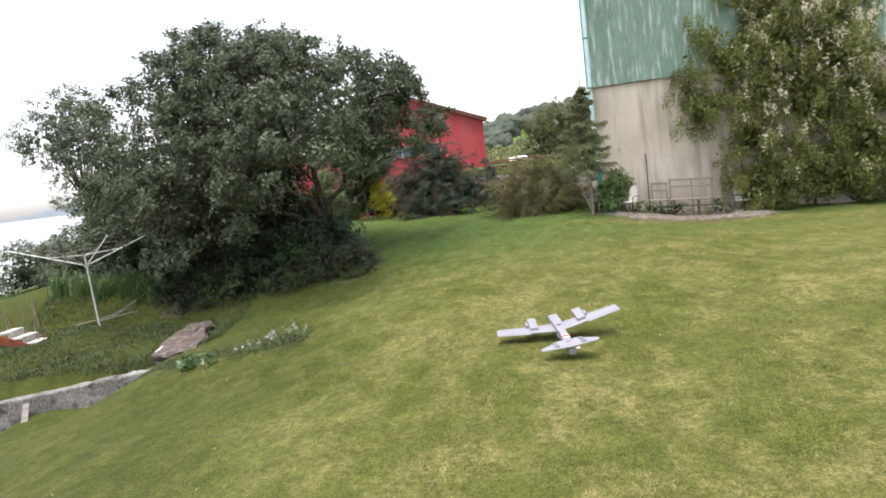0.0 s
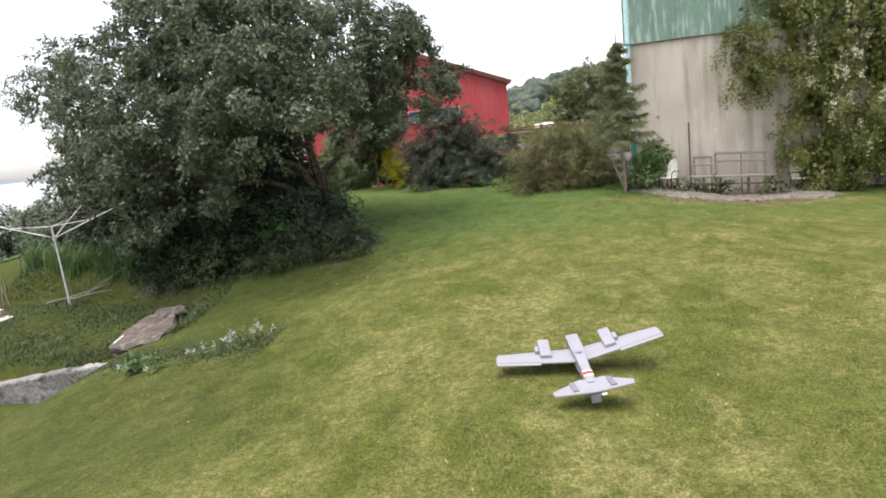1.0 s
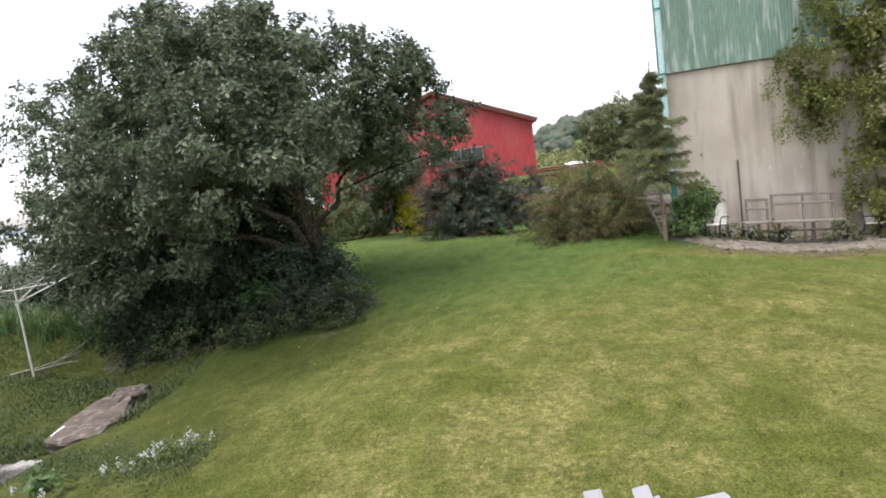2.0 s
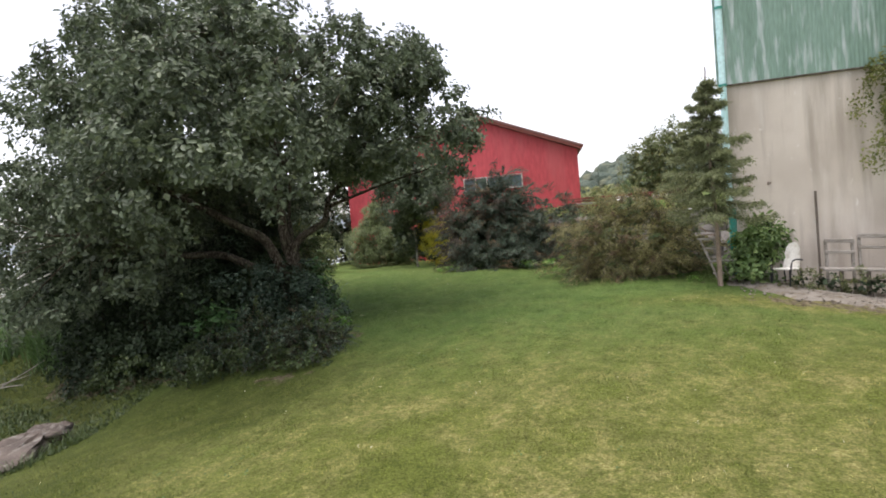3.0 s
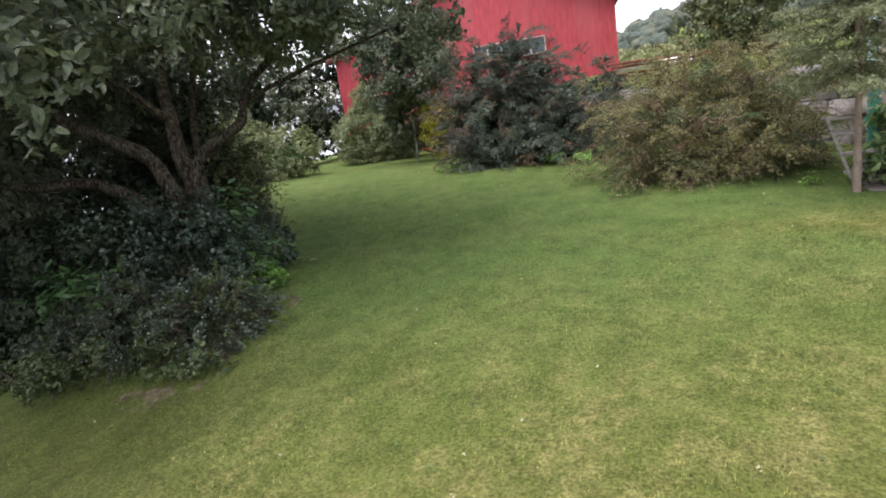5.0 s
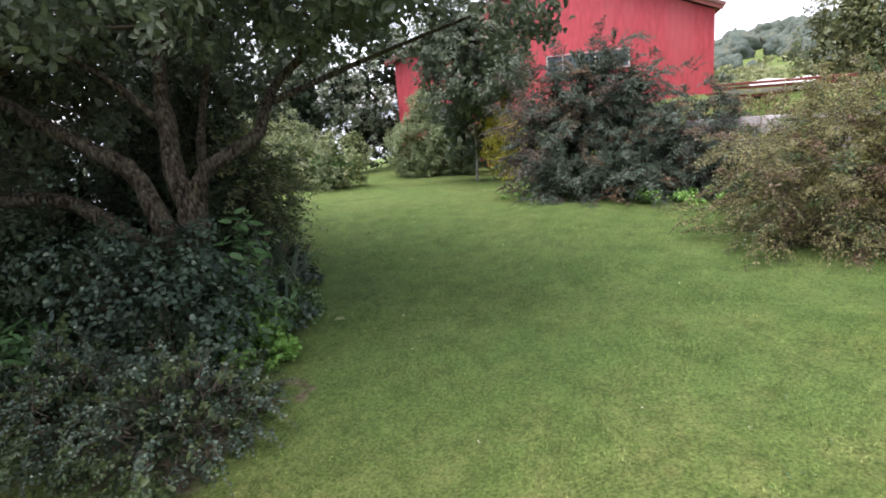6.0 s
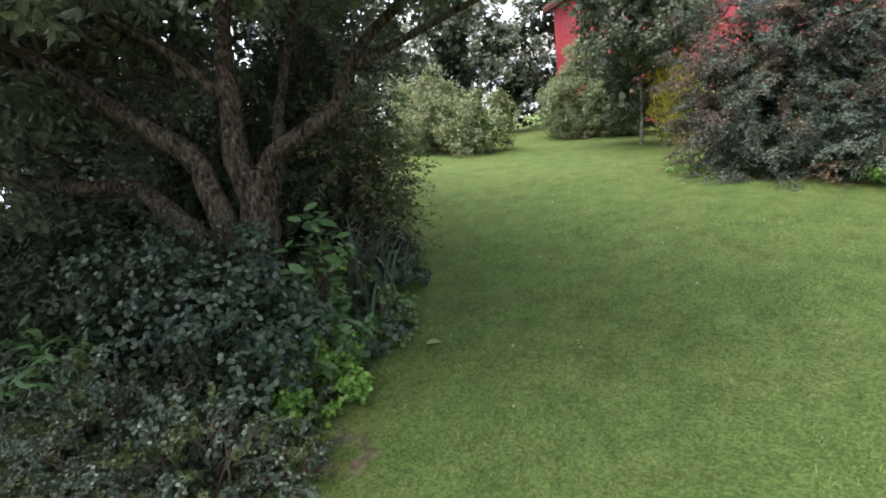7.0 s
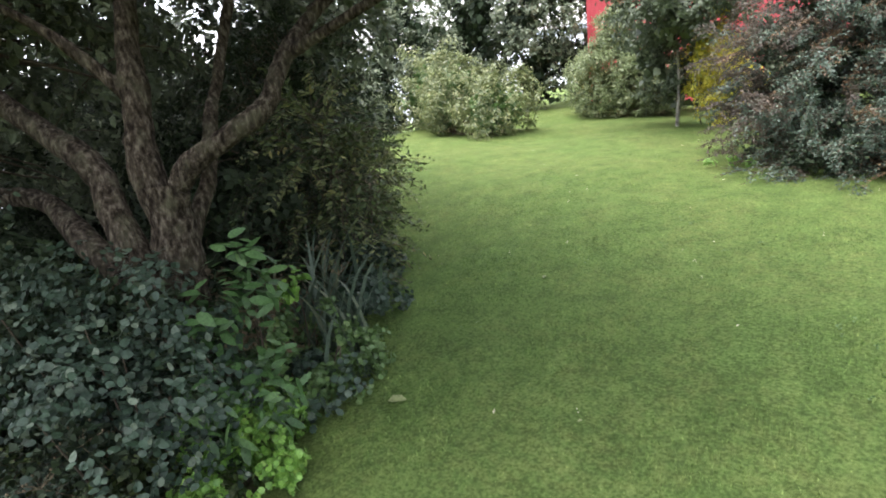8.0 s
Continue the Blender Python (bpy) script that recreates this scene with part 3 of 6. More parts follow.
# ---- left side: retaining wall, slab, steps, dryer ----
def build_left_side():
    bm = bmesh.new()
    n = 40
    rng = random.Random(5)
    rows = []
    for i in range(n + 1):
        x = -7.4 - 6.6 * i / n
        t = -1.24 - 0.11 * (-7.4 - x) - 0.02 * rng.random()
        y = 15.5 - 0.04 * (-8 - x) + 0.03 * rng.random()
        rows.append([bm.verts.new(p) for p in ((x, y, t - 1.6), (x, y + 0.02 * rng.random(), t - 0.03), (x, y + 0.03, t), (x, y + 0.26, t + 0.02 * rng.random()), (x, y + 0.3, t - 1.0))])
    for a, b in zip(rows, rows[1:]):
        for k in range(4):
            bm.faces.new((a[k], a[k + 1], b[k + 1], b[k]))
    bm.faces.new(rows[0])
    ob = part("retaining_wall", bm, WHITEWASH, None)
    tagged(ob, "crumbling whitewashed concrete retaining wall edging the lawn", "wall", kind="structure")
    # tilted slab
    bm = bmesh.new()
    box(bm, (2.0, 2.0, 2.0))
    bmesh.ops.subdivide_edges(bm, edges=bm.edges[:], cuts=5, use_grid_fill=True)
    rr = random.Random(2)
    for v in bm.verts:
        a, b, c = (v.co.x + 1) / 2, (v.co.y + 1) / 2, (v.co.z + 1) / 2
        pinch = 1 - 0.16 * math.sin(7 * b + 1) - 0.22 * smooth(0.7, 1.0, b) + 0.07 * math.sin(17 * b + 5 * a)
        a = 0.5 + (a - 0.5) * pinch
        low = Vector((-7.6, 15.72, -1.0)).lerp(Vector((-6.5, 15.82, -0.95)), a)
        high = Vector((-7.66, 17.25, -0.77)).lerp(Vector((-6.95, 17.3, -0.79)), a)
        v.co = low.lerp(high, b) - Vector((0, 0, 0.24 * (1 - c))) + Vector((rr.uniform(-0.05, 0.05), rr.uniform(-0.05, 0.05), rr.uniform(-0.025, 0.025)))
    tagged(part("concrete_slab", bm, SLABM, None), "grey concrete slab lying at the lawn's edge", "slab")
    bm = bmesh.new()
    bmesh.ops.create_icosphere(bm, subdivisions=3, radius=1.0)
    for v in bm.verts:
        q = v.co.copy()
        v.co = Vector((-7.25 + 0.36 * q.x, 17.45 + 0.26 * q.y, -0.84 + 0.13 * max(-1, min(0.45, q.z)))) + 0.09 * noise.noise_vector(2.6 * q)
    tagged(part("edge_stone", bm, SLABM, None, "", True), "reddish-brown rough stone at the end of the slab", "stone")
    stick = thing("stick", (-7.5, 15.9, -1.05), "short white stick on the slab", "stick")
    beam("rod", (-7.5, 15.85, -0.95), (-7.48, 16.12, -0.9), 0.03, 0.03, BANDWHITE, stick)
    # wooden steps
    st = thing("garden_steps", (-13.2, 18.4, -1.4), "wooden steps with pale treads on red-brown sides", "steps")
    for k in range(5):
        x, z = -11.8 - 0.4 * k, -1.40 + 0.17 * k
        for d in (0, 0.17):
            block("tread", (0.16, 0.6, 0.05), pose(x + d - 0.08, 18.5, z + 0.05, 0, 0, 0), PALEWOOD, st)
        block("riser", (0.03, 0.56, 0.14), pose(x + 0.16, 18.5, z - 0.045), PALEWOOD, st)
    for y in (18.19, 18.81):
        beam("stringer", (-11.65, y, -1.54), (-13.7, y, -0.72), 0.05, 0.24, RUSTWOOD, st, "red-brown side board")


build_left_side()


def build_left_clutter():
    p = thing("board_end", (-10.35, 15.1, -2.0), "short pale board leaning on the retaining wall", "board")
    beam("board", (-10.25, 14.95, drop(-10.25, 14.95) - 0.03), (-10.42, 15.3, drop(-10.3, 15.0) + 0.34), 0.13, 0.03, GREYWOOD, p)
    rng = np.random.default_rng(19)
    for pts in ([(-12.0, 19.25, -0.86), (-11.2, 19.45, -0.74), (-10.4, 19.7, -0.55)], [(-11.4, 19.3, -0.82), (-10.6, 19.35, -0.7), (-10.0, 19.2, -0.62)], [(-11.0, 19.5, -0.75), (-10.5, 19.8, -0.45), (-10.1, 20.0, -0.2)]):
        b = thing("fallen_branch", pts[0], "bare pale branch lying in the grass by the dryer", "branch", "fallen branches")
        c = curve_points(pts, 6)
        c[:, 2] = np.maximum(c[:, 2], ground(c[:, 0], c[:, 1]) + 0.02)
        arrays("wood", *tube_arrays(c, np.linspace(0.022, 0.006, len(c)), 6, 0.1, rng), GREYWOOD, b)
    for k in range(9):
        x, y = -14.4 + 0.16 * k + rng.uniform(-0.1, 0.1), 19.4 + rng.uniform(-0.3, 0.3)
        z = drop(x, y)
        d = thing("dead_stalk", (x, y, z), "dry brown dead plant stalk", "stalk", "dead stalks")
        a = rng.uniform(-0.2, 0.2, 2)
        arrays("stem", *tube_arrays([(x, y, z - 0.05), (x + a[0] * 0.5, y + a[1] * 0.5, z + 0.45), (x + a[0], y + a[1], z + rng.uniform(0.7, 1.1))], [0.014, 0.01, 0.005], 5), RUSTWOOD if k % 3 == 0 else GREYWOOD, d)


build_left_clutter()


def build_dryer():
    c = Vector((-11.14, 19.05, drop(-11.14, 19.05)))
    d = thing("rotary_dryer", c, "white metal rotary clothes dryer with four open arms", "clothes dryer")
    hub = c + Vector((0, 0, 1.78))
    top = c + Vector((0, 0, 2.08))
    v, f = tube_arrays([c + Vector((0, 0, -0.2)), c + Vector((0, 0, 1)), top], [0.028, 0.026, 0.025], 10)
    arrays("pole", v, f, ALU, d, "", True)
    v, f = tube_arrays([hub - Vector((0, 0, 0.05)), hub + Vector((0, 0, 0.05))], [0.05, 0.05], 10)
    arrays("hub", v, f, ALU, d)
    tips = []
    for a in (15, 105, 195, 285):
        w = Vector((math.cos(radians(a)), math.sin(radians(a)), 0))
        tip = hub + w * 1.9 + Vector((0, 0, 0.7))
        tips.append((w, tip))
        v, f = tube_arrays([hub, hub + (tip - hub) * 0.5, tip], [0.017] * 3, 8)
        arrays("arm", v, f, ALU, d, "", True)
        v, f = tube_arrays([top, hub + (tip - hub) * 0.52], [0.011] * 2, 6)
        arrays("strut", v, f, ALU, d)
    for s in (0.45, 0.6, 0.75, 0.9):
        for k in range(4):
            a, b = hub + (tips[k][1] - hub) * s, hub + (tips[(k + 1) % 4][1] - hub) * s
            m = (a + b) / 2 - Vector((0, 0, 0.03))
            v, f = tube_arrays([a, m, b], [0.003] * 3, 4)
            arrays("line", v, f, GREYWOOD, d)


build_dryer()


# ---- seats by the barn ----
def build_bench():
    y = 23.95
    b = thing("bench", (6.4, y, drop(6.4, y)), "long weathered grey wooden bench against the wall", "bench")
    z0 = -0.2
    block("seat_plank", (2.2, 0.16, 0.045), pose(6.4, y - 0.28, z0 + 0.45, 0, 4, 0), GREYWOOD, b)
    block("seat_plank", (2.2, 0.16, 0.045), pose(6.4, y - 0.1, z0 + 0.45, 0, 4, 0), GREYWOOD, b)
    for x0, x1, top in ((5.45, 5.97, 0.98), (6.03, 7.45, 1.08)):
        xm, w = (x0 + x1) / 2, x1 - x0
        lean = -0.07 * (xm - 6.4)
        block("back_rail", (w, 0.04, 0.075), pose(xm, y + 0.12, z0 + top + lean, 0, 4, 0), GREYWOOD, b)
        block("back_rail", (w, 0.035, 0.06), pose(xm, y + 0.1, z0 + top - 0.22 + lean, 0, 4, 0), GREYWOOD, b)
    for x in (5.48, 5.94, 6.06, 6.75, 7.4):
        beam("post", (x, y + 0.08, z0 - 0.1), (x, y + 0.16, z0 + (0.98 if x < 6 else 1.08) - 0.07 * (x - 6.4)), 0.05, 0.05, GREYWOOD, b)
    # legs and foot rail: shadow under the seat put into a darker wood colour
    for x in (5.6, 6.05, 6.8, 7.3):
        beam("leg", (x, y - 0.3, z0 - 0.1), (x, y - 0.3, z0 + 0.42 - 0.07 * (x - 6.4)), 0.07, 0.05, DARKSHADEWOOD, b)
    block("foot_rail", (1.95, 0.06, 0.05), pose(6.4, y - 0.33, z0 + 0.25, 0, 4, 0), DARKSHADEWOOD, b)
    p = thing("garden_pole", (5.45, 24.4, 0), "thin weathered pole leaning on the barn wall", "pole")
    beam("shaft", (5.42, 24.3, drop(5.4, 24.3) - 0.05), (5.46, 24.52, 1.85), 0.045, 0.045, DARKSHADEWOOD, p)


build_bench()


def build_chair(x, y, turn):
    z = drop(x, y)
    c = thing("plastic_chair", (x, y, z), "white garden chair with dark metal frame and arms", "chair", "garden chairs")
    M = pose(x, y, z, 0, 0, turn) @ Matrix.Scale(0.84, 4)
    bm = bmesh.new()
    box(bm, (0.40, 0.44, 0.035), M @ pose(0, 0, 0.43, -3, 0, 0), 0.014)
    part("seat", bm, PLASTIC, c)
    n = 7
    xs = np.linspace(-0.2, 0.2, n)
    V, F = [], []
    for lay in (0, 0.02):
        for zz in np.linspace(0.42, 0.98, 7):
            for xx in xs:
                wide = 1 - 0.45 * ((zz - 0.42) / 0.56) ** 5
                V.append(M @ Vector((xx * wide, 0.2 + 0.22 * (zz - 0.42) - 0.05 * (xx / 0.23) ** 2 + lay, zz + 0.05 * (1 - (xx / 0.23) ** 2) * (zz > 0.8))))
    for lay in (0, 1):
        for r in range(6):
            for k in range(n - 1):
                o = lay * 49 + r * 7 + k
                F.append([o, o + 1, o + 8, o + 7])
    arrays("backrest", np.array([tuple(v) for v in V]), F, PLASTIC, c, "", True)
    for sx in (-1, 1):
        pts = [M @ Vector(p) for p in ((0.24 * sx, -0.24, 0), (0.25 * sx, -0.2, 0.42), (0.27 * sx, -0.16, 0.63), (0.28 * sx, 0.0, 0.66), (0.25 * sx, 0.24, 0.62))]
        v, f = tube_arrays(curve_points([tuple(p) for p in pts], 5), [0.014] * 20, 7)
        arrays("armrest", v, f, BLACKMETAL, c, "dark metal armrest", True)
        beam("leg", M @ Vector((0.23 * sx, -0.21, 0)), M @ Vector((0.21 * sx, -0.19, 0.43)), 0.022, 0.022, BLACKMETAL, c)
        beam("leg", M @ Vector((0.23 * sx, 0.28, 0)), M @ Vector((0.2 * sx, 0.2, 0.43)), 0.022, 0.022, BLACKMETAL, c)


build_chair(4.68, 23.75, -48)
build_chair(8.3, 24.0, 35)


def build_trestle():
    z = drop(3.3, 23.6)
    t = thing("wooden_trestle", (3.35, 23.6, z), "small grey wooden trestle leaning by the spruce", "trestle")
    beam("leg", (3.1, 23.55, z + 0.9), (3.42, 23.5, z), 0.05, 0.04, GREYWOOD, t)
    beam("leg", (3.36, 23.7, z + 0.88), (3.66, 23.7, z), 0.05, 0.04, GREYWOOD, t)
    beam("rung", (3.06, 23.6, z + 0.9), (3.42, 23.65, z + 0.87), 0.09, 0.04, GREYWOOD, t)
    beam("rung", (3.15, 23.58, z + 0.7), (3.44, 23.65, z + 0.68), 0.06, 0.04, GREYWOOD, t)
    beam("rung", (3.25, 23.56, z + 0.42), (3.78, 23.7, z + 0.42), 0.09, 0.04, GREYWOOD, t)
    beam("rung", (3.32, 23.56, z + 0.18), (3.68, 23.7, z + 0.16), 0.06, 0.04, GREYWOOD, t)


build_trestle()


def build_gravel():
    xs, ys = np.linspace(3.5, 9.0, 56), np.linspace(0, 1, 14)
    X, T = np.meshgrid(xs, ys, indexing="ij")
    rng = np.random.default_rng(8)
    front = 22.25 + 0.25 * np.sin(2.1 * X) + 0.12 * np.sin(5.3 * X) + 0.9 * smooth(4.6, 3.5, X) + 0.7 * smooth(8.2, 9, X)
    Y = front + T * (24.55 - front)
    edge = np.minimum(1, 6 * np.minimum(T + 0.02, np.minimum(X - 3.5, 9 - X) + 0.02))
    Z = ground(X, Y) + swell(X, Y) + 0.05 * edge - 0.025 + 0.010 * rng.standard_normal(X.shape)
    i, j = np.meshgrid(np.arange(55), np.arange(13), indexing="ij")
    F = np.stack([i * 14 + j, (i + 1) * 14 + j, (i + 1) * 14 + j + 1, i * 14 + j + 1], -1).reshape(-1, 4)
    tagged(arrays("pavement", np.stack([X, Y, Z], -1).reshape(-1, 3), F, GRAVEL, smooth=True), "strip of pale broken concrete and gravel along the barn", "gravel", kind="structure")


build_gravel()


# ---- plants ----
OLD = leaf_material("old_tree_leaf", (0.038, 0.053, 0.030), (0.108, 0.139, 0.079), (0.20, 0.235, 0.138), 0.28, 0.5, 0.4)
PALEBARK = surface("pale_bark", (0.20, 0.19, 0.16), (0.34, 0.32, 0.28), (0.10, 0.09, 0.07), 6, 50, 0.9)
CONIFER = leaf_material("conifer_leaf", (0.085, 0.118, 0.052), (0.215, 0.265, 0.125), (0.31, 0.345, 0.17), 0.35)
HEDGE = leaf_material("hedge_leaf", (0.056, 0.078, 0.046), (0.142, 0.172, 0.104), (0.22, 0.24, 0.145), 0.3, 0.6, 0.3)
# near-black leaf: deep shade inside plants and under the tree is in the colour
DARKSHADELEAF = leaf_material("dark_shade_leaf", (0.010, 0.018, 0.009), (0.028, 0.045, 0.019), None, 0.15, 0.6, 0.25)
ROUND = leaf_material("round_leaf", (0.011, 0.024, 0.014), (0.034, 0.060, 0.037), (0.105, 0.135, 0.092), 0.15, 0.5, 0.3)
GREYLEAF = leaf_material("grey_leaf", (0.021, 0.038, 0.023), (0.056, 0.088, 0.056), (0.20, 0.25, 0.165), 0.2)
BRIGHT = leaf_material("bright_leaf", (0.075, 0.17, 0.028), (0.165, 0.32, 0.055), (0.24, 0.39, 0.08), 0.3)
FRESH = leaf_material("fresh_leaf", (0.036, 0.078, 0.022), (0.092, 0.160, 0.050), (0.13, 0.19, 0.06), 0.3)
OLIVE = leaf_material("olive_leaf", (0.10, 0.108, 0.036), (0.28, 0.272, 0.105), (0.40, 0.34, 0.16), 0.42)
PURPLE = leaf_material("barberry_leaf", (0.028, 0.024, 0.018), (0.082, 0.066, 0.047), (0.15, 0.105, 0.066), 0.25, 0.55)
BLUEGREEN = leaf_material("blue_green_leaf", (0.024, 0.044, 0.030), (0.076, 0.118, 0.080), (0.17, 0.215, 0.14), 0.22, 0.5)
DRY = surface("dry_stalk", (0.085, 0.066, 0.038), (0.16, 0.13, 0.08), None, 8, 60, 0.9)
RUSSET = leaf_material("russet_leaf", (0.095, 0.064, 0.036), (0.195, 0.128, 0.068), None, 0.25)
YELLOWL = leaf_material("yellow_leaf", (0.52, 0.44, 0.05), (0.86, 0.74, 0.12), (0.16, 0.20, 0.04), 0.3)
PALELEAF = leaf_material("pale_leaf", (0.085, 0.115, 0.055), (0.185, 0.22, 0.085), (0.34, 0.34, 0.17), 0.35)
NEEDLE = leaf_material("needle", (0.080, 0.100, 0.048), (0.215, 0.24, 0.118), (0.34, 0.36, 0.19), 0.4)
FIELD = leaf_material("field_scrub_leaf", (0.13, 0.145, 0.065), (0.22, 0.235, 0.115), (0.27, 0.26, 0.14), 0.3, 0.8, 0.1)
WEED = leaf_material("weed_leaf", (0.024, 0.042, 0.012), (0.062, 0.092, 0.028), (0.105, 0.13, 0.04), 0.25)
YOUNG = leaf_material("young_leaf", (0.058, 0.078, 0.028), (0.145, 0.168, 0.066), (0.25, 0.235, 0.085), 0.32)
NETTLE = leaf_material("nettle_leaf", (0.055, 0.105, 0.032), (0.165, 0.25, 0.08), (0.27, 0.34, 0.13), 0.35)
FLOWER = leaf_material("cream_flower", (0.50, 0.47, 0.34), (0.72, 0.67, 0.53), None, 0.3)
PALEFLOWER = leaf_material("pale_flower", (0.36, 0.38, 0.38), (0.58, 0.60, 0.60), None, 0.3)
IRISL = leaf_material("iris_leaf", (0.030, 0.052, 0.034), (0.080, 0.115, 0.075), (0.16, 0.18, 0.11), 0.25)
RHODO = leaf_material("rhododendron_leaf", (0.020, 0.050, 0.015), (0.050, 0.108, 0.032), (0.075, 0.14, 0.045), 0.2, 0.45, 0.3)
VINEL = leaf_material("vine_leaf", (0.062, 0.086, 0.022), (0.205, 0.225, 0.066), (0.27, 0.26, 0.085), 0.35)


def tufts(blobs, nsub, per, radius, rng, shell=0.35, lift=0.25):
    """Shoot tips on many small lumps that cover the big ellipsoids: places and ways out."""
    c, w = blob_points(nsub, blobs, rng, shell, 0.12)
    r = radius * rng.uniform(0.6, 1.35, nsub)
    k = np.repeat(np.arange(nsub), per)
    d = unit(rng.standard_normal((len(k), 3)) + 0.9 * w[k] + np.array([0, 0, lift]))
    p = c[k] + d * r[k][:, None] * (1 - 0.35 * rng.random((len(k), 1)) ** 2) * np.array([1, 1, 0.8])
    return p, unit(d + 0.3 * w[k])


def rosettes(centres, axes, per, length, width, rng, oval=True, spread=0.03, cup=0.35, droop=0.15, rise=0.35):
    """Leaves set in a whorl round each shoot tip."""
    n = len(centres)
    axes = unit(axes + np.array([0, 0, rise]))
    c, a = np.repeat(centres, per, 0), np.repeat(axes, per, 0)
    ref = unit(rng.standard_normal((n, 3)))
    u = unit(np.cross(unit(axes), ref))
    v = np.cross(unit(axes), u)
    ang = np.tile(np.arange(per) * 2.4, n) + rng.uniform(0, 0.7, n * per)
    ring = np.cos(ang)[:, None] * np.repeat(u, per, 0) + np.sin(ang)[:, None] * np.repeat(v, per, 0)
    out = unit(ring + cup * a + np.array([0, 0, -droop]) + 0.25 * rng.standard_normal(c.shape))
    pos = c + spread * rng.standard_normal(c.shape) + a * spread * np.tile(np.arange(per) - per / 2, n)[:, None]
    m = len(pos)
    L = length * rng.uniform(0.6, 1.2, (m, 1))
    W = width / length * L * rng.uniform(0.85, 1.15, (m, 1))
    nrm = unit(a + 0.5 * rng.standard_normal(c.shape))
    side = unit(np.cross(out, nrm))
    nrm = np.cross(side, out)
    if oval == "lobed":
        # a round leaf with seven scalloped lobes
        mid = pos + out * L * 0.45
        rim = []
        for q in range(14):
            g = 2 * math.pi * (q + 0.5) / 14
            r = (0.54 if q % 2 else 0.36) * L
            rim.append(mid + (out * math.cos(g) + side * math.sin(g)) * r + nrm * L * (0.05 + 0.05 * (q % 2)))
        V = np.stack([mid] + rim, 1)
        b = (np.arange(m) * 15)[:, None]
        F = np.concatenate([b + np.array([[0, 1 + 2 * q, 2 + 2 * q, 1 + (2 * q + 2) % 14]]) for q in range(7)])
    elif oval == "fine":
        # midrib and two curved half blades
        us, ws = (0.0, 0.14, 0.4, 0.7, 0.9, 1.0), (0.0, 0.33, 0.5, 0.4, 0.18, 0.0)
        rib = [pos + out * L * u - nrm * 0.16 * L * u * u for u in us]
        lf = [p + side * W * w + nrm * 0.14 * W * w for p, w in zip(rib[1:5], ws[1:5])]
        rt = [p - side * W * w + nrm * 0.14 * W * w for p, w in zip(rib[1:5], ws[1:5])]
        V = np.stack(rib + lf + rt, 1)
        b = (np.arange(m) * 14)[:, None]
        F = np.concatenate([b + np.array([[i, i + 1, 6 + o + i, 5 + o + i] if o else [i, 5 + i, 6 + i, i + 1]]) for o in (0, 4) for i in (1, 2, 3)])
        F = np.concatenate([F[:, :3], F[:, [0, 2, 3]]] + [b + np.array([[0, 6, 1]]), b + np.array([[0, 1, 10]]), b + np.array([[4, 9, 5]]), b + np.array([[4, 5, 13]])])
    elif oval:
        V = np.stack([pos, pos + out * L * 0.3 + side * W * 0.45 + nrm * 0.2 * W, pos + out * L * 0.72 + side * W * 0.38 + nrm * (0.2 * W - 0.06 * L),
                      pos + out * L - nrm * 0.16 * L, pos + out * L * 0.72 - side * W * 0.38 + nrm * (0.2 * W - 0.06 * L), pos + out * L * 0.3 - side * W * 0.45 + nrm * 0.2 * W], 1)
        b = (np.arange(m) * 6)[:, None]
        F = np.concatenate([b + np.array([[0, 1, 2, 3]]), b + np.array([[0, 3, 4, 5]])])
    else:
        V = np.stack([pos, pos + out * L * 0.45 + side * W * 0.5 + nrm * 0.2 * W, pos + out * L - nrm * 0.1 * L, pos + out * L * 0.45 - side * W * 0.5 + nrm * 0.2 * W], 1)
        b = (np.arange(m) * 4)[:, None]
        F = b + np.array([[0, 1, 2, 3]])
    return V.reshape(-1, 3), F


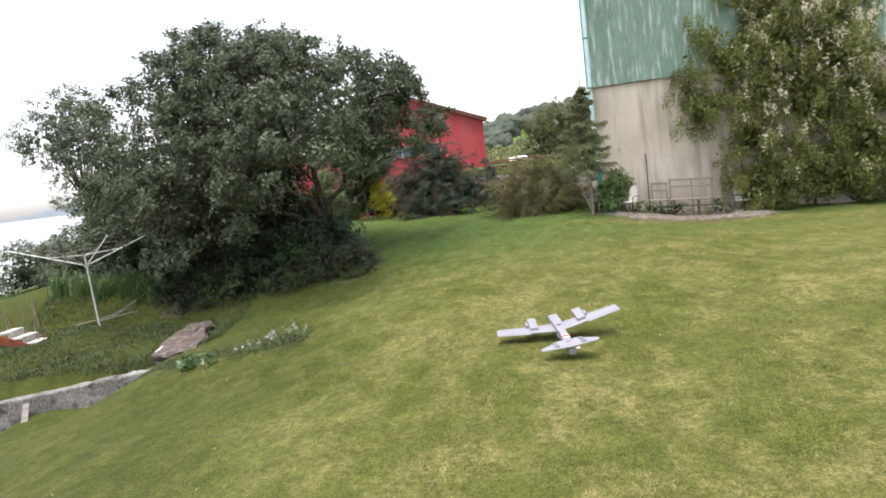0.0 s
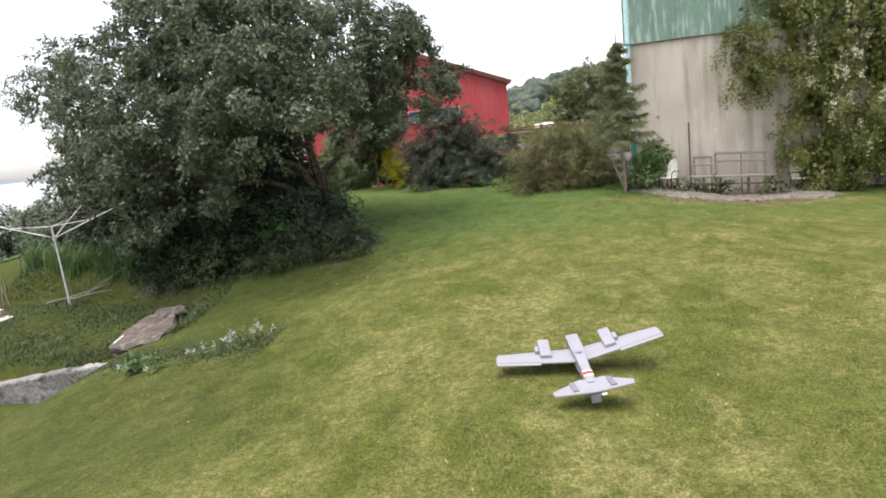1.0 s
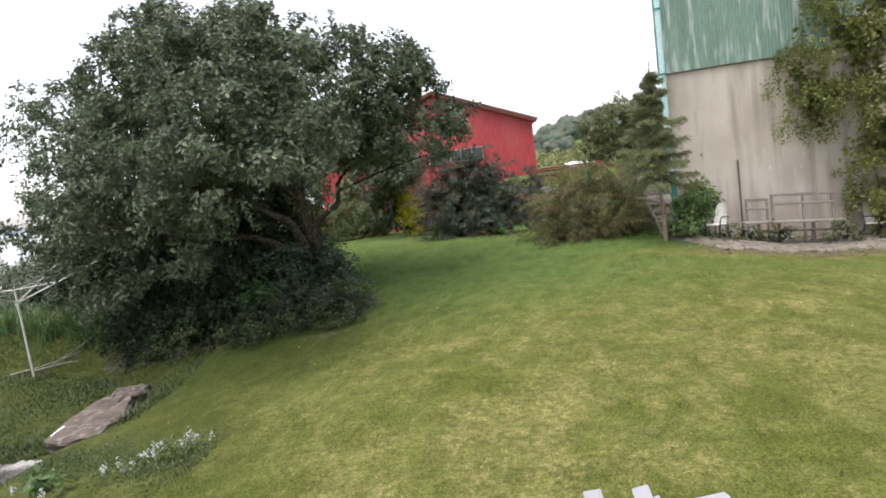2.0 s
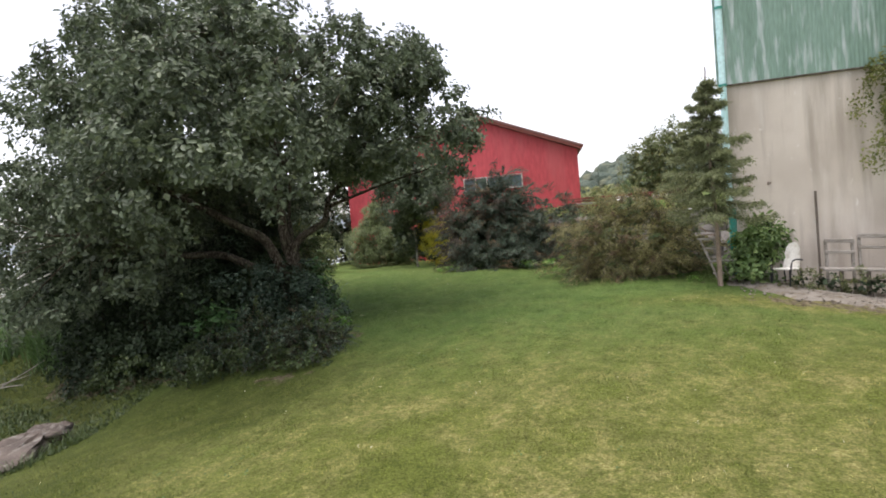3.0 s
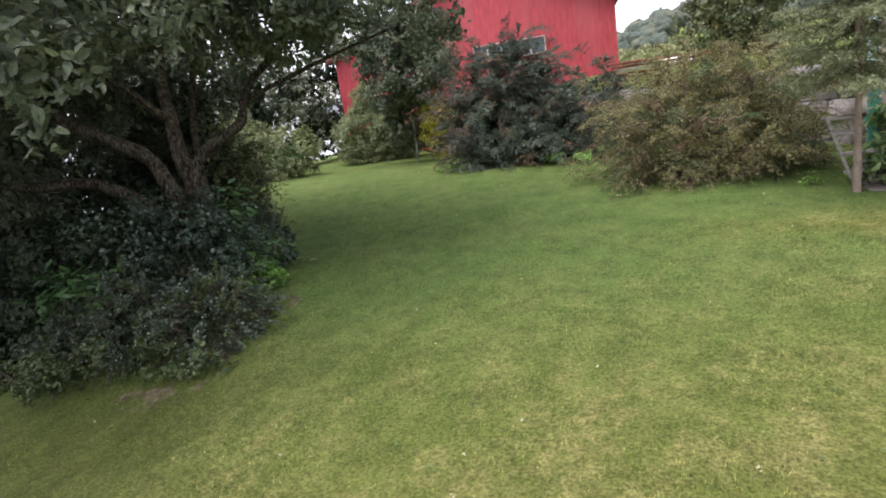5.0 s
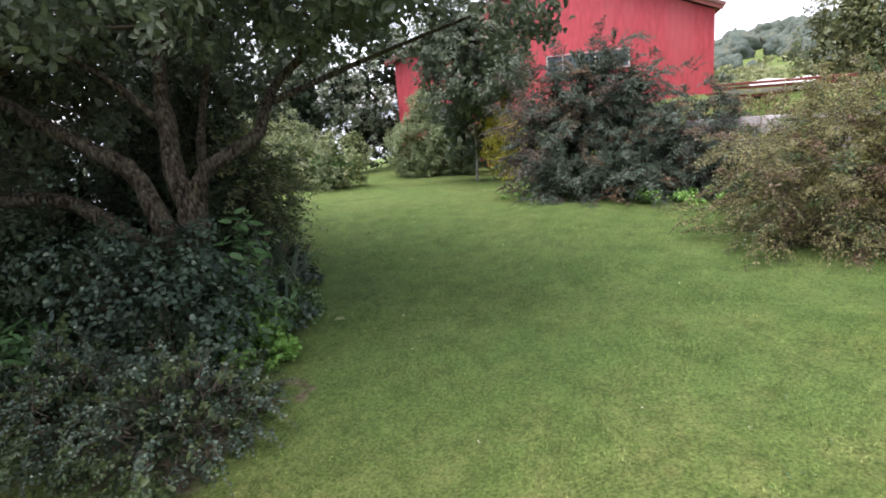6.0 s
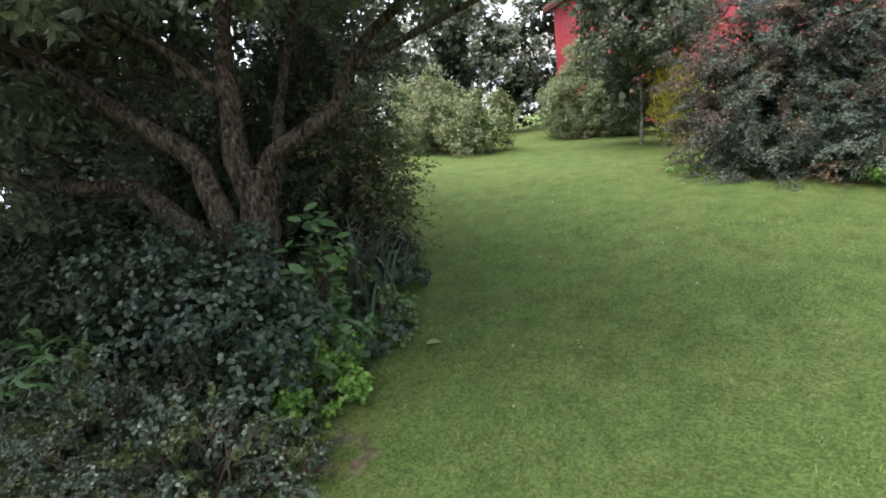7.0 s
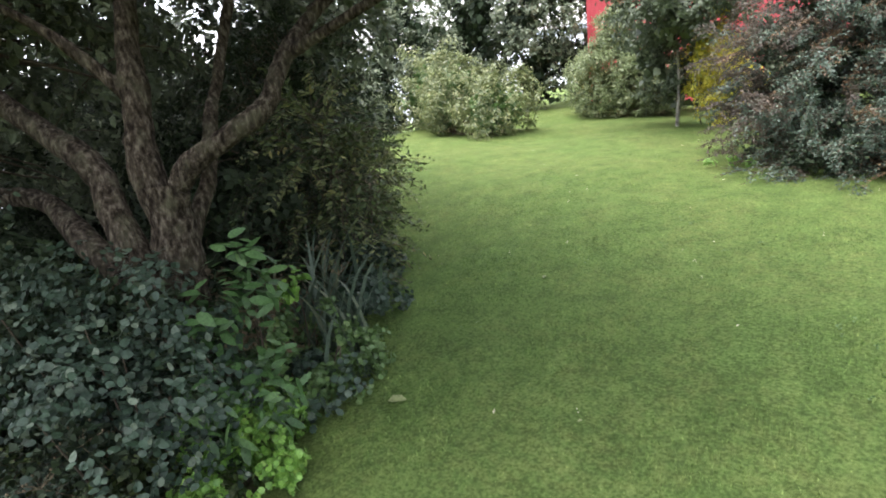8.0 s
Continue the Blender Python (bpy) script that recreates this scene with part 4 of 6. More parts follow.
def sprays(roots, ways, length, gap, leaf, aspect, rng, sag=0.9, lift=0.45, simple=False, loose=0.5):
    """Arching shoots with paired leaves set flat along them: leaf mesh, and the shoots as thin tubes."""
    P, D, S, Z, stems = [], [], [], [], []
    for p, w, long in zip(roots, ways, np.broadcast_to(length, len(roots))):
        L = long * rng.uniform(0.45, 1.25)
        d = unit(w + np.array([0, 0, lift]) + loose * rng.standard_normal(3))
        side = unit(np.cross(d, [0, 0, 1.0]) + 0.25 * rng.standard_normal(3))
        u = np.arange(0.1 * L, max(L, 0.1 * L + 2.5 * gap), gap)
        pts = p + d * u[:, None] + np.array([0, 0, -1.0]) * (sag * u ** 2 / max(L, 0.2))[:, None]
        t = unit(np.gradient(pts, axis=0)) if len(u) > 1 else np.array([d])
        for sg in (1, -1):
            P.append(pts + 0.5 * gap * rng.standard_normal(pts.shape))
            D.append(unit(sg * side + 0.65 * t + 0.45 * rng.standard_normal(pts.shape)))
            S.append(t)
            Z.append(leaf * (1.1 - 0.5 * u / L))
        k = [0, len(u) // 2, len(u) - 1]
        stems.append((np.vstack([p - 0.2 * d * L, pts[k]]), 0.004))
    P, D, T, Z = np.concatenate(P), np.concatenate(D), np.concatenate(S), np.concatenate(Z)
    m = len(P)
    L = (Z * rng.uniform(0.75, 1.25, m))[:, None]
    W = L * aspect
    nrm = unit(np.cross(T, D))
    nrm = unit(np.where(nrm[:, 2:3] < 0, -nrm, nrm) + 0.6 * rng.standard_normal(P.shape))
    side = unit(np.cross(D, nrm))
    if simple:
        V = np.stack([P, P + D * L * 0.5 + side * W * 0.55, P + D * L - nrm * 0.12 * L, P + D * L * 0.5 - side * W * 0.55], 1)
    else:
        V = np.stack([P, P + D * L * 0.35 + side * W * 0.5, P + D * L * 0.75 + side * W * 0.4, P + D * L - nrm * 0.12 * L, P + D * L * 0.75 - side * W * 0.4, P + D * L * 0.35 - side * W * 0.5], 1)
    return V, [tube_arrays(q, [r * 1.6, r, r * 0.8, r * 0.4], 3) for q, r in stems]


def plumes(roots, ways, length, rng, lift, sag, wide=0.42, n=11):
    """Long arching shoots with shorter shoots to both sides in one plane: where the side shoots begin, their ways and lengths."""
    P, W, L = [], [], []
    for p, w in zip(roots, ways):
        long = length * rng.uniform(0.5, 1.3)
        d = unit(w + np.array([0, 0, lift]) + 0.35 * rng.standard_normal(3))
        side = unit(np.cross(d, [0, 0, 1.0]) + 0.3 * rng.standard_normal(3))
        u = np.linspace(0.06, 1, n)
        pts = p + d * (u * long)[:, None] + np.array([0, 0, -1.0]) * (sag * long * u ** 2)[:, None]
        t = unit(np.gradient(pts, axis=0))
        sign = np.where(np.arange(n) % 2, 1.0, -1.0)[:, None] * (np.arange(n) < n - 1)[:, None]
        P.append(pts)
        W.append(unit(0.8 * t + 0.75 * sign * side))
        L.append(long * wide * (1.12 - u) + 0.09)
    return np.concatenate(P), np.concatenate(W), np.concatenate(L)


def spray_shrub(name, label, blobs, kinds, seed, length=0.45, gap=0.03, leaf=0.035, aspect=0.5, core=800, core_size=0.07, inner=None, sag=0.9, lift=0.45, shell=0.35, stems=5, rough=0.12, simple=False, plume=0.0, wide=0.42):
    """A shrub clothed in arching sprays; kinds: (part, material, how many, label, where)."""
    rng = np.random.default_rng(seed)
    cx, cy = np.mean([b[0][0] for b in blobs]), np.mean([b[0][1] for b in blobs])
    ob = thing(name, (cx, cy, drop(cx, cy)), label, "shrub")
    shoots = []
    for pname, mat, n, plabel, where in kinds:
        c, w = blob_points(n, blobs, rng, shell, rough)
        ok = above(c, 0.04)
        if where is not None:
            ok &= where(c, rng)
        if plume:
            P, W, L = plumes(c[ok], w[ok], plume, rng, lift, sag, wide)
            V, st = sprays(P, W, L, gap, leaf, aspect, rng, 0.25, 0.0, simple, 0.15)
        else:
            V, st = sprays(c[ok], w[ok], length, gap, leaf, aspect, rng, sag, lift, simple)
        low = V[:, 2, 2] < ground(V[:, 2, 0], V[:, 2, 1]) + 0.02
        V = V[~low]
        b = (np.arange(len(V)) * V.shape[1])[:, None]
        F = b + np.array([[0, 1, 2, 3]]) if simple else np.concatenate([b + np.array([[0, 1, 2, 3]]), b + np.array([[0, 3, 4, 5]])])
        arrays(pname, V.reshape(-1, 3), F, mat, ob, plabel)
        shoots += st
    tagged(arrays("shoot_mass", *join(shoots), TWIG, ob), kind="stuff")
    if core:
        v, f = fill(blobs, core, core_size, rng, 0.25, 0.74)
        q = v.reshape(-1, 4, 3)
        q = q[above(q[:, 0], 0.06) & above(q[:, 2], 0.03)]
        # core leaves default to the near-black colour, inner shade painted in
        arrays("inner_foliage", q.reshape(-1, 3), np.arange(len(q) * 4).reshape(-1, 4), inner or DARKSHADELEAF, ob)
    add_stems(ob, blobs, stems, rng)
    return ob


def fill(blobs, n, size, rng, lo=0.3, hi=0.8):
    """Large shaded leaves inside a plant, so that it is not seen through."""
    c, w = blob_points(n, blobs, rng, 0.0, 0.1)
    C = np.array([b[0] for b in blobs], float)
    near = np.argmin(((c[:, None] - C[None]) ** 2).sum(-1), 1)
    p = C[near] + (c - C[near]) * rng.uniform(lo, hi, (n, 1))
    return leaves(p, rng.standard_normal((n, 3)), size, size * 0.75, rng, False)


def above(p, gap=0.03):
    return p[:, 2] > ground(p[:, 0], p[:, 1]) + gap


def add_stems(ob, blobs, n, rng, r=0.011):
    for k in range(n):
        (bx, by, bz), (rx, ry, rz) = blobs[k % len(blobs)]
        a = rng.uniform(0, 6.28)
        root = np.array([bx + 0.2 * rx * math.cos(a), by + 0.2 * ry * math.sin(a), 0])
        root[2] = drop(root[0], root[1]) - 0.05
        tip = np.array([bx + 0.6 * rx * math.cos(a), by + 0.6 * ry * math.sin(a), bz + 0.6 * rz])
        mid = (root + tip) / 2 + 0.1 * rng.standard_normal(3)
        v, f = tube_arrays(curve_points([root, mid, tip], 5), np.linspace(r, r * 0.35, 10), 6)
        arrays("stem", v, f, TWIG, ob)


def shrub(name, label, blobs, mat, nsub, per, size, seed, whorl=7, lump=0.28, keep=None, oval=False, aspect=0.5, stems=5, core=500, group="", cup=0.35, droop=0.15, inner=None, core_size=0.12, rise=0.35):
    rng = np.random.default_rng(seed)
    cx, cy = np.mean([b[0][0] for b in blobs]), np.mean([b[0][1] for b in blobs])
    ob = thing(name, (cx, cy, drop(cx, cy)), label, "shrub", group)
    c, w = tufts(blobs, nsub, per, lump, rng)
    ok = above(c)
    if keep is not None:
        ok &= keep(c)
    c, w = c[ok], w[ok]
    arrays("foliage", *rosettes(c, w, whorl, size, size * aspect, rng, oval, size * 0.3, cup, droop, rise), mat, ob, "", oval == "fine")
    if core:
        v, f = fill(blobs, int(core * 1.8), core_size, rng, 0.3, 0.78)
        q = v.reshape(-1, 4, 3)
        ok = above(q[:, 0], 0.1) & above(q[:, 2], 0.05)
        if keep is not None:
            ok &= keep(q[:, 0])
        q = q[ok]
        # dark default colour stands in for the shade within the shrub
        arrays("inner_foliage", q.reshape(-1, 3), np.arange(len(q) * 4).reshape(-1, 4), inner or DARKSHADELEAF, ob)
    add_stems(ob, blobs, stems, rng)
    return ob


def limb(pts, r0, r1, rng, sides=14, n=8):
    """A limb with knots and slight bends."""
    c = curve_points(pts, n)
    m = len(c)
    r = np.linspace(r0, r1, m) * (1 + 0.06 * np.sin(np.arange(m) * 0.5 + r0 * 40) + 0.015 * rng.standard_normal(m))
    c = c + 0.04 * r[:, None] * rng.standard_normal(c.shape)
    return tube_arrays(c, r, sides, 0.035, rng)


def build_old_tree():
    rng = np.random.default_rng(21)
    t = thing("old_tree", (-4.55, 20.7, drop(-4.55, 20.7)), "large old broadleaf tree with forked lichened trunk and dense grey-green crown", "tree")
    arrays("trunk", *limb([(-4.5, 20.62, -0.15), (-4.53, 20.64, 0.5), (-4.54, 20.69, 1.2), (-4.55, 20.73, 1.72)], 0.17, 0.125, rng, 18, 12), BARK, t, "rough brown bark on a thick short trunk", True)
    for pts, r0, r1 in (
            ([(-4.58, 20.7, 1.45), (-4.66, 20.68, 1.85), (-4.74, 20.77, 2.25), (-4.82, 20.84, 2.6), (-4.95, 21.1, 3.6), (-5.2, 21.2, 5.0)], 0.11, 0.05),
            ([(-4.54, 20.74, 1.5), (-4.43, 20.81, 1.78), (-4.22, 21.03, 1.97), (-4.06, 21.23, 2.11), (-4.1, 21.45, 2.37), (-4.15, 21.8, 2.65), (-3.9, 22.3, 3.1), (-3.2, 22.6, 3.9)], 0.08, 0.035),
            ([(-4.56, 20.62, 0.7), (-4.74, 20.48, 1.4), (-4.97, 20.5, 1.82), (-5.34, 20.4, 2.08), (-5.73, 20.27, 2.33), (-6.6, 20.0, 2.9), (-8.2, 19.8, 3.8)], 0.11, 0.05),
            ([(-4.6, 20.75, 0.9), (-4.69, 20.86, 1.33), (-4.76, 21.1, 1.65), (-4.9, 21.3, 2.08), (-5.0, 21.5, 2.4), (-5.2, 22.2, 3.8)], 0.075, 0.03),
            ([(-4.6, 20.6, 0.8), (-5.3, 20.4, 1.35), (-5.92, 20.34, 1.62), (-6.72, 19.9, 1.72), (-8.0, 19.4, 2.2)], 0.10, 0.05),
            ([(-4.72, 20.78, 2.2), (-4.9, 20.6, 2.5), (-5.05, 20.4, 2.75), (-5.4, 19.9, 3.2)], 0.05, 0.02),
            ([(-4.1, 21.5, 2.4), (-3.6, 21.6, 2.55), (-2.9, 21.7, 2.75), (-1.9, 21.6, 2.95)], 0.04, 0.012)):
        arrays("limb", *limb(pts, r0, r1, rng), BARK, t, "", True)
    blobs = [((-5.4, 20.9, 4.4), (3.3, 3.0, 2.3)), ((-8.4, 20.9, 4.1), (2.7, 2.4, 2.5)), ((-10.3, 21.3, 4.4), (1.6, 1.6, 1.8)), ((-2.75, 21.5, 3.75), (1.35, 1.3, 1.05)), ((-5.1, 18.5, 3.1), (1.9, 1.7, 1.5)),
             ((-7.0, 21.2, 5.2), (2.6, 2.2, 1.7)), ((-3.5, 17.6, 2.95), (1.2, 1.3, 0.95)), ((-7.6, 18.9, 2.3), (2.0, 1.2, 1.7)), ((-9.8, 20.7, 2.4), (1.5, 1.4, 2.0)),
             ((-5.9, 24.0, 4.2), (2.0, 1.2, 1.7)), ((-8.8, 23.9, 3.2), (2.2, 1.3, 2.5)), ((-2.4, 23.5, 4.0), (1.05, 0.9, 1.05)), ((-3.7, 23.5, 3.55), (0.8, 0.8, 0.95)), ((-3.5, 21.9, 4.5), (1.35, 1.2, 1.05)), ((-7.3, 21.0, 5.75), (2.4, 1.6, 1.3)), ((-2.75, 21.6, 5.1), (1.0, 0.9, 0.9))]

    def allowed(p):
        x, y, z = p.T
        fore = (x > -4.9) & (y > 17.6) & (y < 19.0) & (z < 2.95)
        hollow = (x > -6.0) & (y > 18.5) & (y < 22.6) & (z < 2.8 + 0.1 * np.abs(x + 4.4))
        side = (x > -2.9) & (y < 20.5) & (y > 18.2)
        front = (x > -2.1) & (y < 20.5)
        low = z < 0.75 + 0.35 * np.sin(1.9 * x + 0.8 * y) + 0.75 * smooth(-6.2, -5.0, x) + 0.35 * smooth(-7.0, -5.5, x) * (y < 18.9)
        thin = (x > -5.6) & (y > 22.3) & ((z < 2.7) | (np.sin(37 * x + 61 * y + 23 * z) > 0.0))
        airy = (x < -8.8) & (z > 3.2) & (np.sin(41 * x + 53 * y + 29 * z) > -0.2)
        under = (x > -5.3) & (y > 20.3) & (z < 2.45 + 0.2 * np.sin(5 * x + 3 * y))
        gaps = (x < -6.6) & (z > 2.6) & (np.sin(2.3 * x + 3.1 * z) * np.sin(2.9 * y + 1.7 * x) > 0.62)
        notch = (y < 19.8) & (x > -7.5) & (z < 4.2) & (np.sin(3.9 * x + 2.3 * z + 0.6) * np.sin(3.5 * z - 1.9 * x + 2.3 * y) > 0.3)
        return ~(gaps | notch | fore | hollow | side | front | low | thin | airy | under)

    c, w = tufts(blobs, 740, 20, 0.33, rng, 0.36)
    ok = allowed(c)
    c, w = c[ok], w[ok]
    arrays("crown", *rosettes(c, w, 8, 0.112, 0.062, rng, True, 0.035, 0.35, 0.2), OLD, t)
    # shoots that hang out of the crown
    k = rng.choice(len(c), 1200, False)
    P, W, chunks = [], [], []
    for q in k:
        d = unit(w[q] + np.array([0, 0, -0.55]) + 0.4 * rng.standard_normal(3))
        L = rng.uniform(0.25, 0.75)
        for u in np.arange(0.05, L, 0.06):
            P.append(c[q] + d * u + [0, 0, -0.5 * u * u])
            W.append(d)
        if q % 2 == 0:
            pts = np.array([c[q] + d * u + [0, 0, -0.5 * u * u] for u in (-0.4, 0, L / 2, L)])
            if allowed(pts[1:]).all():
                chunks.append(tube_arrays(pts, [0.008, 0.006, 0.005, 0.003], 4))
    P, W = np.array(P), np.array(W)
    ok = allowed(P)
    tagged(arrays("hanging_foliage", *rosettes(P[ok], W[ok], 4, 0.105, 0.058, rng, True, 0.02, 0.6, 0.25), OLD, t), kind="stuff")
    v, f = fill(blobs, 7000, 0.13, rng, 0.3, 0.72)
    v2, f2 = fill([((-5.6, 20.9, 4.7), (3.0, 2.7, 1.7)), ((-8.4, 20.9, 4.3), (2.3, 2.0, 1.8)), ((-5.1, 18.5, 3.2), (1.6, 1.4, 1.1))], 3200, 0.17, rng, 0.3, 0.85)
    q = np.concatenate([v, v2]).reshape(-1, 4, 3)
    q = q[allowed(q[:, 0]) & allowed(q[:, 2])]
    front = (q[:, 0, 1] < 18.8) & (np.sin(31 * q[:, 0, 0] + 47 * q[:, 0, 2]) > -0.3)
    q = q[~front]
    arrays("inner_foliage", q.reshape(-1, 3), np.arange(len(q) * 4).reshape(-1, 4), OLD, t)
    forks = np.array([(-4.9, 21, 3.2), (-4.0, 22, 2.9), (-6.4, 20.1, 2.8), (-5.1, 22, 3.4), (-7.6, 19.6, 2.4), (-3.5, 22.4, 3.6), (-5.1, 21.1, 4.6), (-8.1, 19.9, 3.7)])
    for q in c[rng.choice(len(c), 300, False)]:
        a = forks[np.argmin(np.linalg.norm(forks - q, axis=1))]
        if np.linalg.norm(a - q) > 2.6:
            continue
        m = (a + q) / 2 + 0.18 * rng.standard_normal(3) + np.array([0, 0, 0.12])
        cc = curve_points([a, m, q], 5)
        if not allowed(cc[2:]).all():
            continue
        chunks.append(tube_arrays(cc, np.linspace(0.022, 0.005, len(cc)), 4))
    v, f = join(chunks)
    tagged(arrays("twig_mass", v, f, TWIG, t), kind="stuff")


build_old_tree()

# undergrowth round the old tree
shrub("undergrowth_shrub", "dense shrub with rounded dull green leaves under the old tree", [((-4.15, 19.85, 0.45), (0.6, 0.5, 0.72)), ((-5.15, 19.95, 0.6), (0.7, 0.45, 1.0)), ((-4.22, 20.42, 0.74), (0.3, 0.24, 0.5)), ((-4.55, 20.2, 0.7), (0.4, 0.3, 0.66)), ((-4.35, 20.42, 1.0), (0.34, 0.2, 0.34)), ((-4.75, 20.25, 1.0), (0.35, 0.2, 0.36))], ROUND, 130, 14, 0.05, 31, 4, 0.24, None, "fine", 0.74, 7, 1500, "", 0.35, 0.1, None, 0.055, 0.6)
# tree shade is put into the leaf colour of the next four shrubs
shrub("undergrowth_shrub", "leafy shrub under the tree, deep shade put into its dark leaf colour", [((-6.2, 19.8, 0.2), (1.3, 0.7, 1.2)), ((-6.2, 19.35, -0.1), (1.1, 0.4, 0.8))], DARKSHADELEAF, 90, 12, 0.085, 32, 7, 0.28, None, True, 0.6, 5, 2200, core_size=0.075)
shrub("undergrowth_shrub", "leafy shrub under the tree, deep shade put into its dark leaf colour", [((-8.3, 20.0, 0.0), (1.5, 0.8, 1.4)), ((-8.2, 19.5, -0.4), (1.2, 0.4, 0.8)), ((-9.4, 20.6, 0.7), (0.9, 0.6, 1.3))], DARKSHADELEAF, 120, 12, 0.09, 33, 7, 0.28, None, True, 0.6, 5, 2000, core_size=0.08)
shrub("undergrowth_shrub", "hedge shrub behind the old tree, shade put into its dark leaf colour", [((-8.3, 23.9, 1.3), (1.35, 0.9, 1.9)), ((-9.8, 22.8, 1.1), (1.9, 1.0, 2.0)), ((-9.7, 25.4, 1.7), (1.4, 0.8, 2.0)), ((-11.6, 22.7, 2.1), (1.5, 1.0, 2.4)), ((-10.7, 21.3, 1.6), (1.3, 0.9, 1.9)), ((-8.9, 24.5, 2.6), (1.4, 0.7, 1.8)), ((-7.0, 22.2, 0.8), (1.2, 0.7, 1.2))], DARKSHADELEAF, 300, 13, 0.1, 34, 7, 0.32, None, False, 0.65, 5, 3500, core_size=0.18)
spray_shrub("feathery_shrub", "tall dark shrub with feathery drooping leaves beside the trunk", [((-6.5, 23.1, 2.0), (0.7, 0.6, 1.0)), ((-7.4, 23.0, 1.9), (0.7, 0.6, 1.1)), ((-6.0, 22.45, 1.2), (0.65, 0.5, 1.25)), ((-5.7, 22.6, 0.8), (0.35, 0.35, 0.75)), ((-6.7, 23.1, 1.0), (0.7, 0.5, 1.15))], [("foliage", DARKSHADELEAF, 650, "", None)], 35, 0.5, 0.035, 0.07, 0.32, 2500, 0.09)
# lit lawn side and shaded inside are painted with two leaf colours
spray_shrub("fern_shrub", "lacy green shrub with small drooping leaflets over the lawn edge", [((-5.65, 22.75, 0.85), (0.45, 0.42, 0.7)), ((-6.05, 23.3, 1.0), (0.45, 0.4, 0.8)), ((-5.5, 22.5, 1.5), (0.38, 0.35, 0.6))], [("foliage", YOUNG, 330, "", lambda c, r: c[:, 0] + 0.1 * r.standard_normal(len(c)) > -5.45), ("dark_spray", WEED, 300, "inner sprays, shade put into their darker green", None)], 55, 0.55, 0.045, 0.085, 0.36, 600, 0.06, None, 0.35, 0.05)
spray_shrub("grey_shrub", "low spreading shrub with small grey-green leaves at the bed's edge", [((-3.55, 19.3, 0.1), (0.5, 0.42, 0.5)), ((-4.45, 19.2, 0.05), (0.65, 0.38, 0.6)), ((-3.3, 19.75, -0.02), (0.25, 0.22, 0.22)), ((-5.3, 19.1, -0.1), (0.5, 0.3, 0.5))], [("foliage", GREYLEAF, 560, "", None), ("dull_spray", WEED, 330, "darker green sprays", None)], 36, 0.42, 0.022, 0.032, 0.8, 1300, 0.05, None, 0.6, 0.5)
shrub("margin_weeds", "low broad-leaved weeds creeping out of the bed onto the lawn", [((-3.3, 19.2, 0.0), (0.3, 0.6, 0.13)), ((-4.1, 18.7, -0.03), (0.7, 0.22, 0.13)), ((-5.3, 18.45, -0.12), (0.7, 0.22, 0.15)), ((-3.5, 20.0, 0.02), (0.2, 0.4, 0.1))], WEED, 75, 5, 0.06, 57, 5, 0.12, None, True, 0.55, 3, 40, "", 0.4, 0.1, None, 0.05)
shrub("rhododendron", "young rhododendron with whorls of long glossy leaves", [((-4.12, 20.55, 0.36), (0.36, 0.3, 0.34))], RHODO, 22, 3, 0.115, 38, 9, 0.13, None, "fine", 0.38, 5, 60, "", 0.2, 0.0, None, 0.06, 1.2)
shrub("rhododendron", "taller rhododendron with dull whorled leaves by the trunk", [((-4.3, 20.82, 0.75), (0.34, 0.3, 0.45))], RHODO, 14, 3, 0.13, 39, 9, 0.13, None, "fine", 0.4, 5, 60, "", 0.2, 0.0, None, 0.06, 1.2)
shrub("rhododendron", "dark rhododendron with whorls of long leaves", [((-5.35, 19.25, 0.2), (0.45, 0.3, 0.65))], RHODO, 14, 4, 0.15, 40, 8, 0.12, None, "fine", 0.3, 4, 80, "", 0.25, 0.05, None, 0.06, 0.9)
shrub("ground_ivy", "leafy green ground cover along the bed's edge", [((-4.15, 21.2, 0.14), (0.3, 0.4, 0.22)), ((-4.8, 22.1, 0.2), (0.35, 0.45, 0.3)), ((-5.35, 22.6, 0.25), (0.4, 0.4, 0.35))], ROUND, 70, 12, 0.055, 50, 5, 0.14, None, "lobed", 1.0, 3, 300, "", 0.4, 0.0, None, 0.05)
shrub("ground_ivy", "leafy green ground cover along the bed's edge", [((-4.0, 20.05, 0.05), (0.35, 0.35, 0.3)), ((-5.4, 18.98, -0.25), (0.9, 0.2, 0.25)), ((-7.2, 19.1, -0.4), (1.0, 0.25, 0.35))], WEED, 70, 12, 0.055, 49, 5, 0.14, None, "lobed", 1.0, 3, 300, "", 0.4, 0.0, None, 0.05)
spray_shrub("bank_scrub", "tan and olive scrub growing over the top of the bank", [((1.2, 30.6, 1.45), (1.6, 0.6, 0.6)), ((3.2, 30.2, 1.4), (1.2, 0.6, 0.65)), ((-0.5, 30.9, 1.3), (0.8, 0.5, 0.65))], [("foliage", OLIVE, 420, "", None), ("dry_spray", RUSSET, 240, "dry brown sprays", None)], 60, 0.45, 0.03, 0.05, 0.5, 900, 0.09, OLIVE, 0.5, 0.35, 0.3, 4, 0.14, True)
shrub("edge_weeds", "low weeds and creeping leaves along the bed's front edge", [((-3.3 - 0.62 * k, 18.72 + 0.12 * ((k * 7) % 3), drop(-3.3 - 0.62 * k, 18.75) + 0.02), (0.4, 0.16, 0.10 + 0.04 * (k % 3))) for k in range(9)], WEED, 110, 9, 0.045, 59, 4, 0.09, None, "lobed", 1.0, 2, 60, "", 0.5, 0.0, None, 0.04)
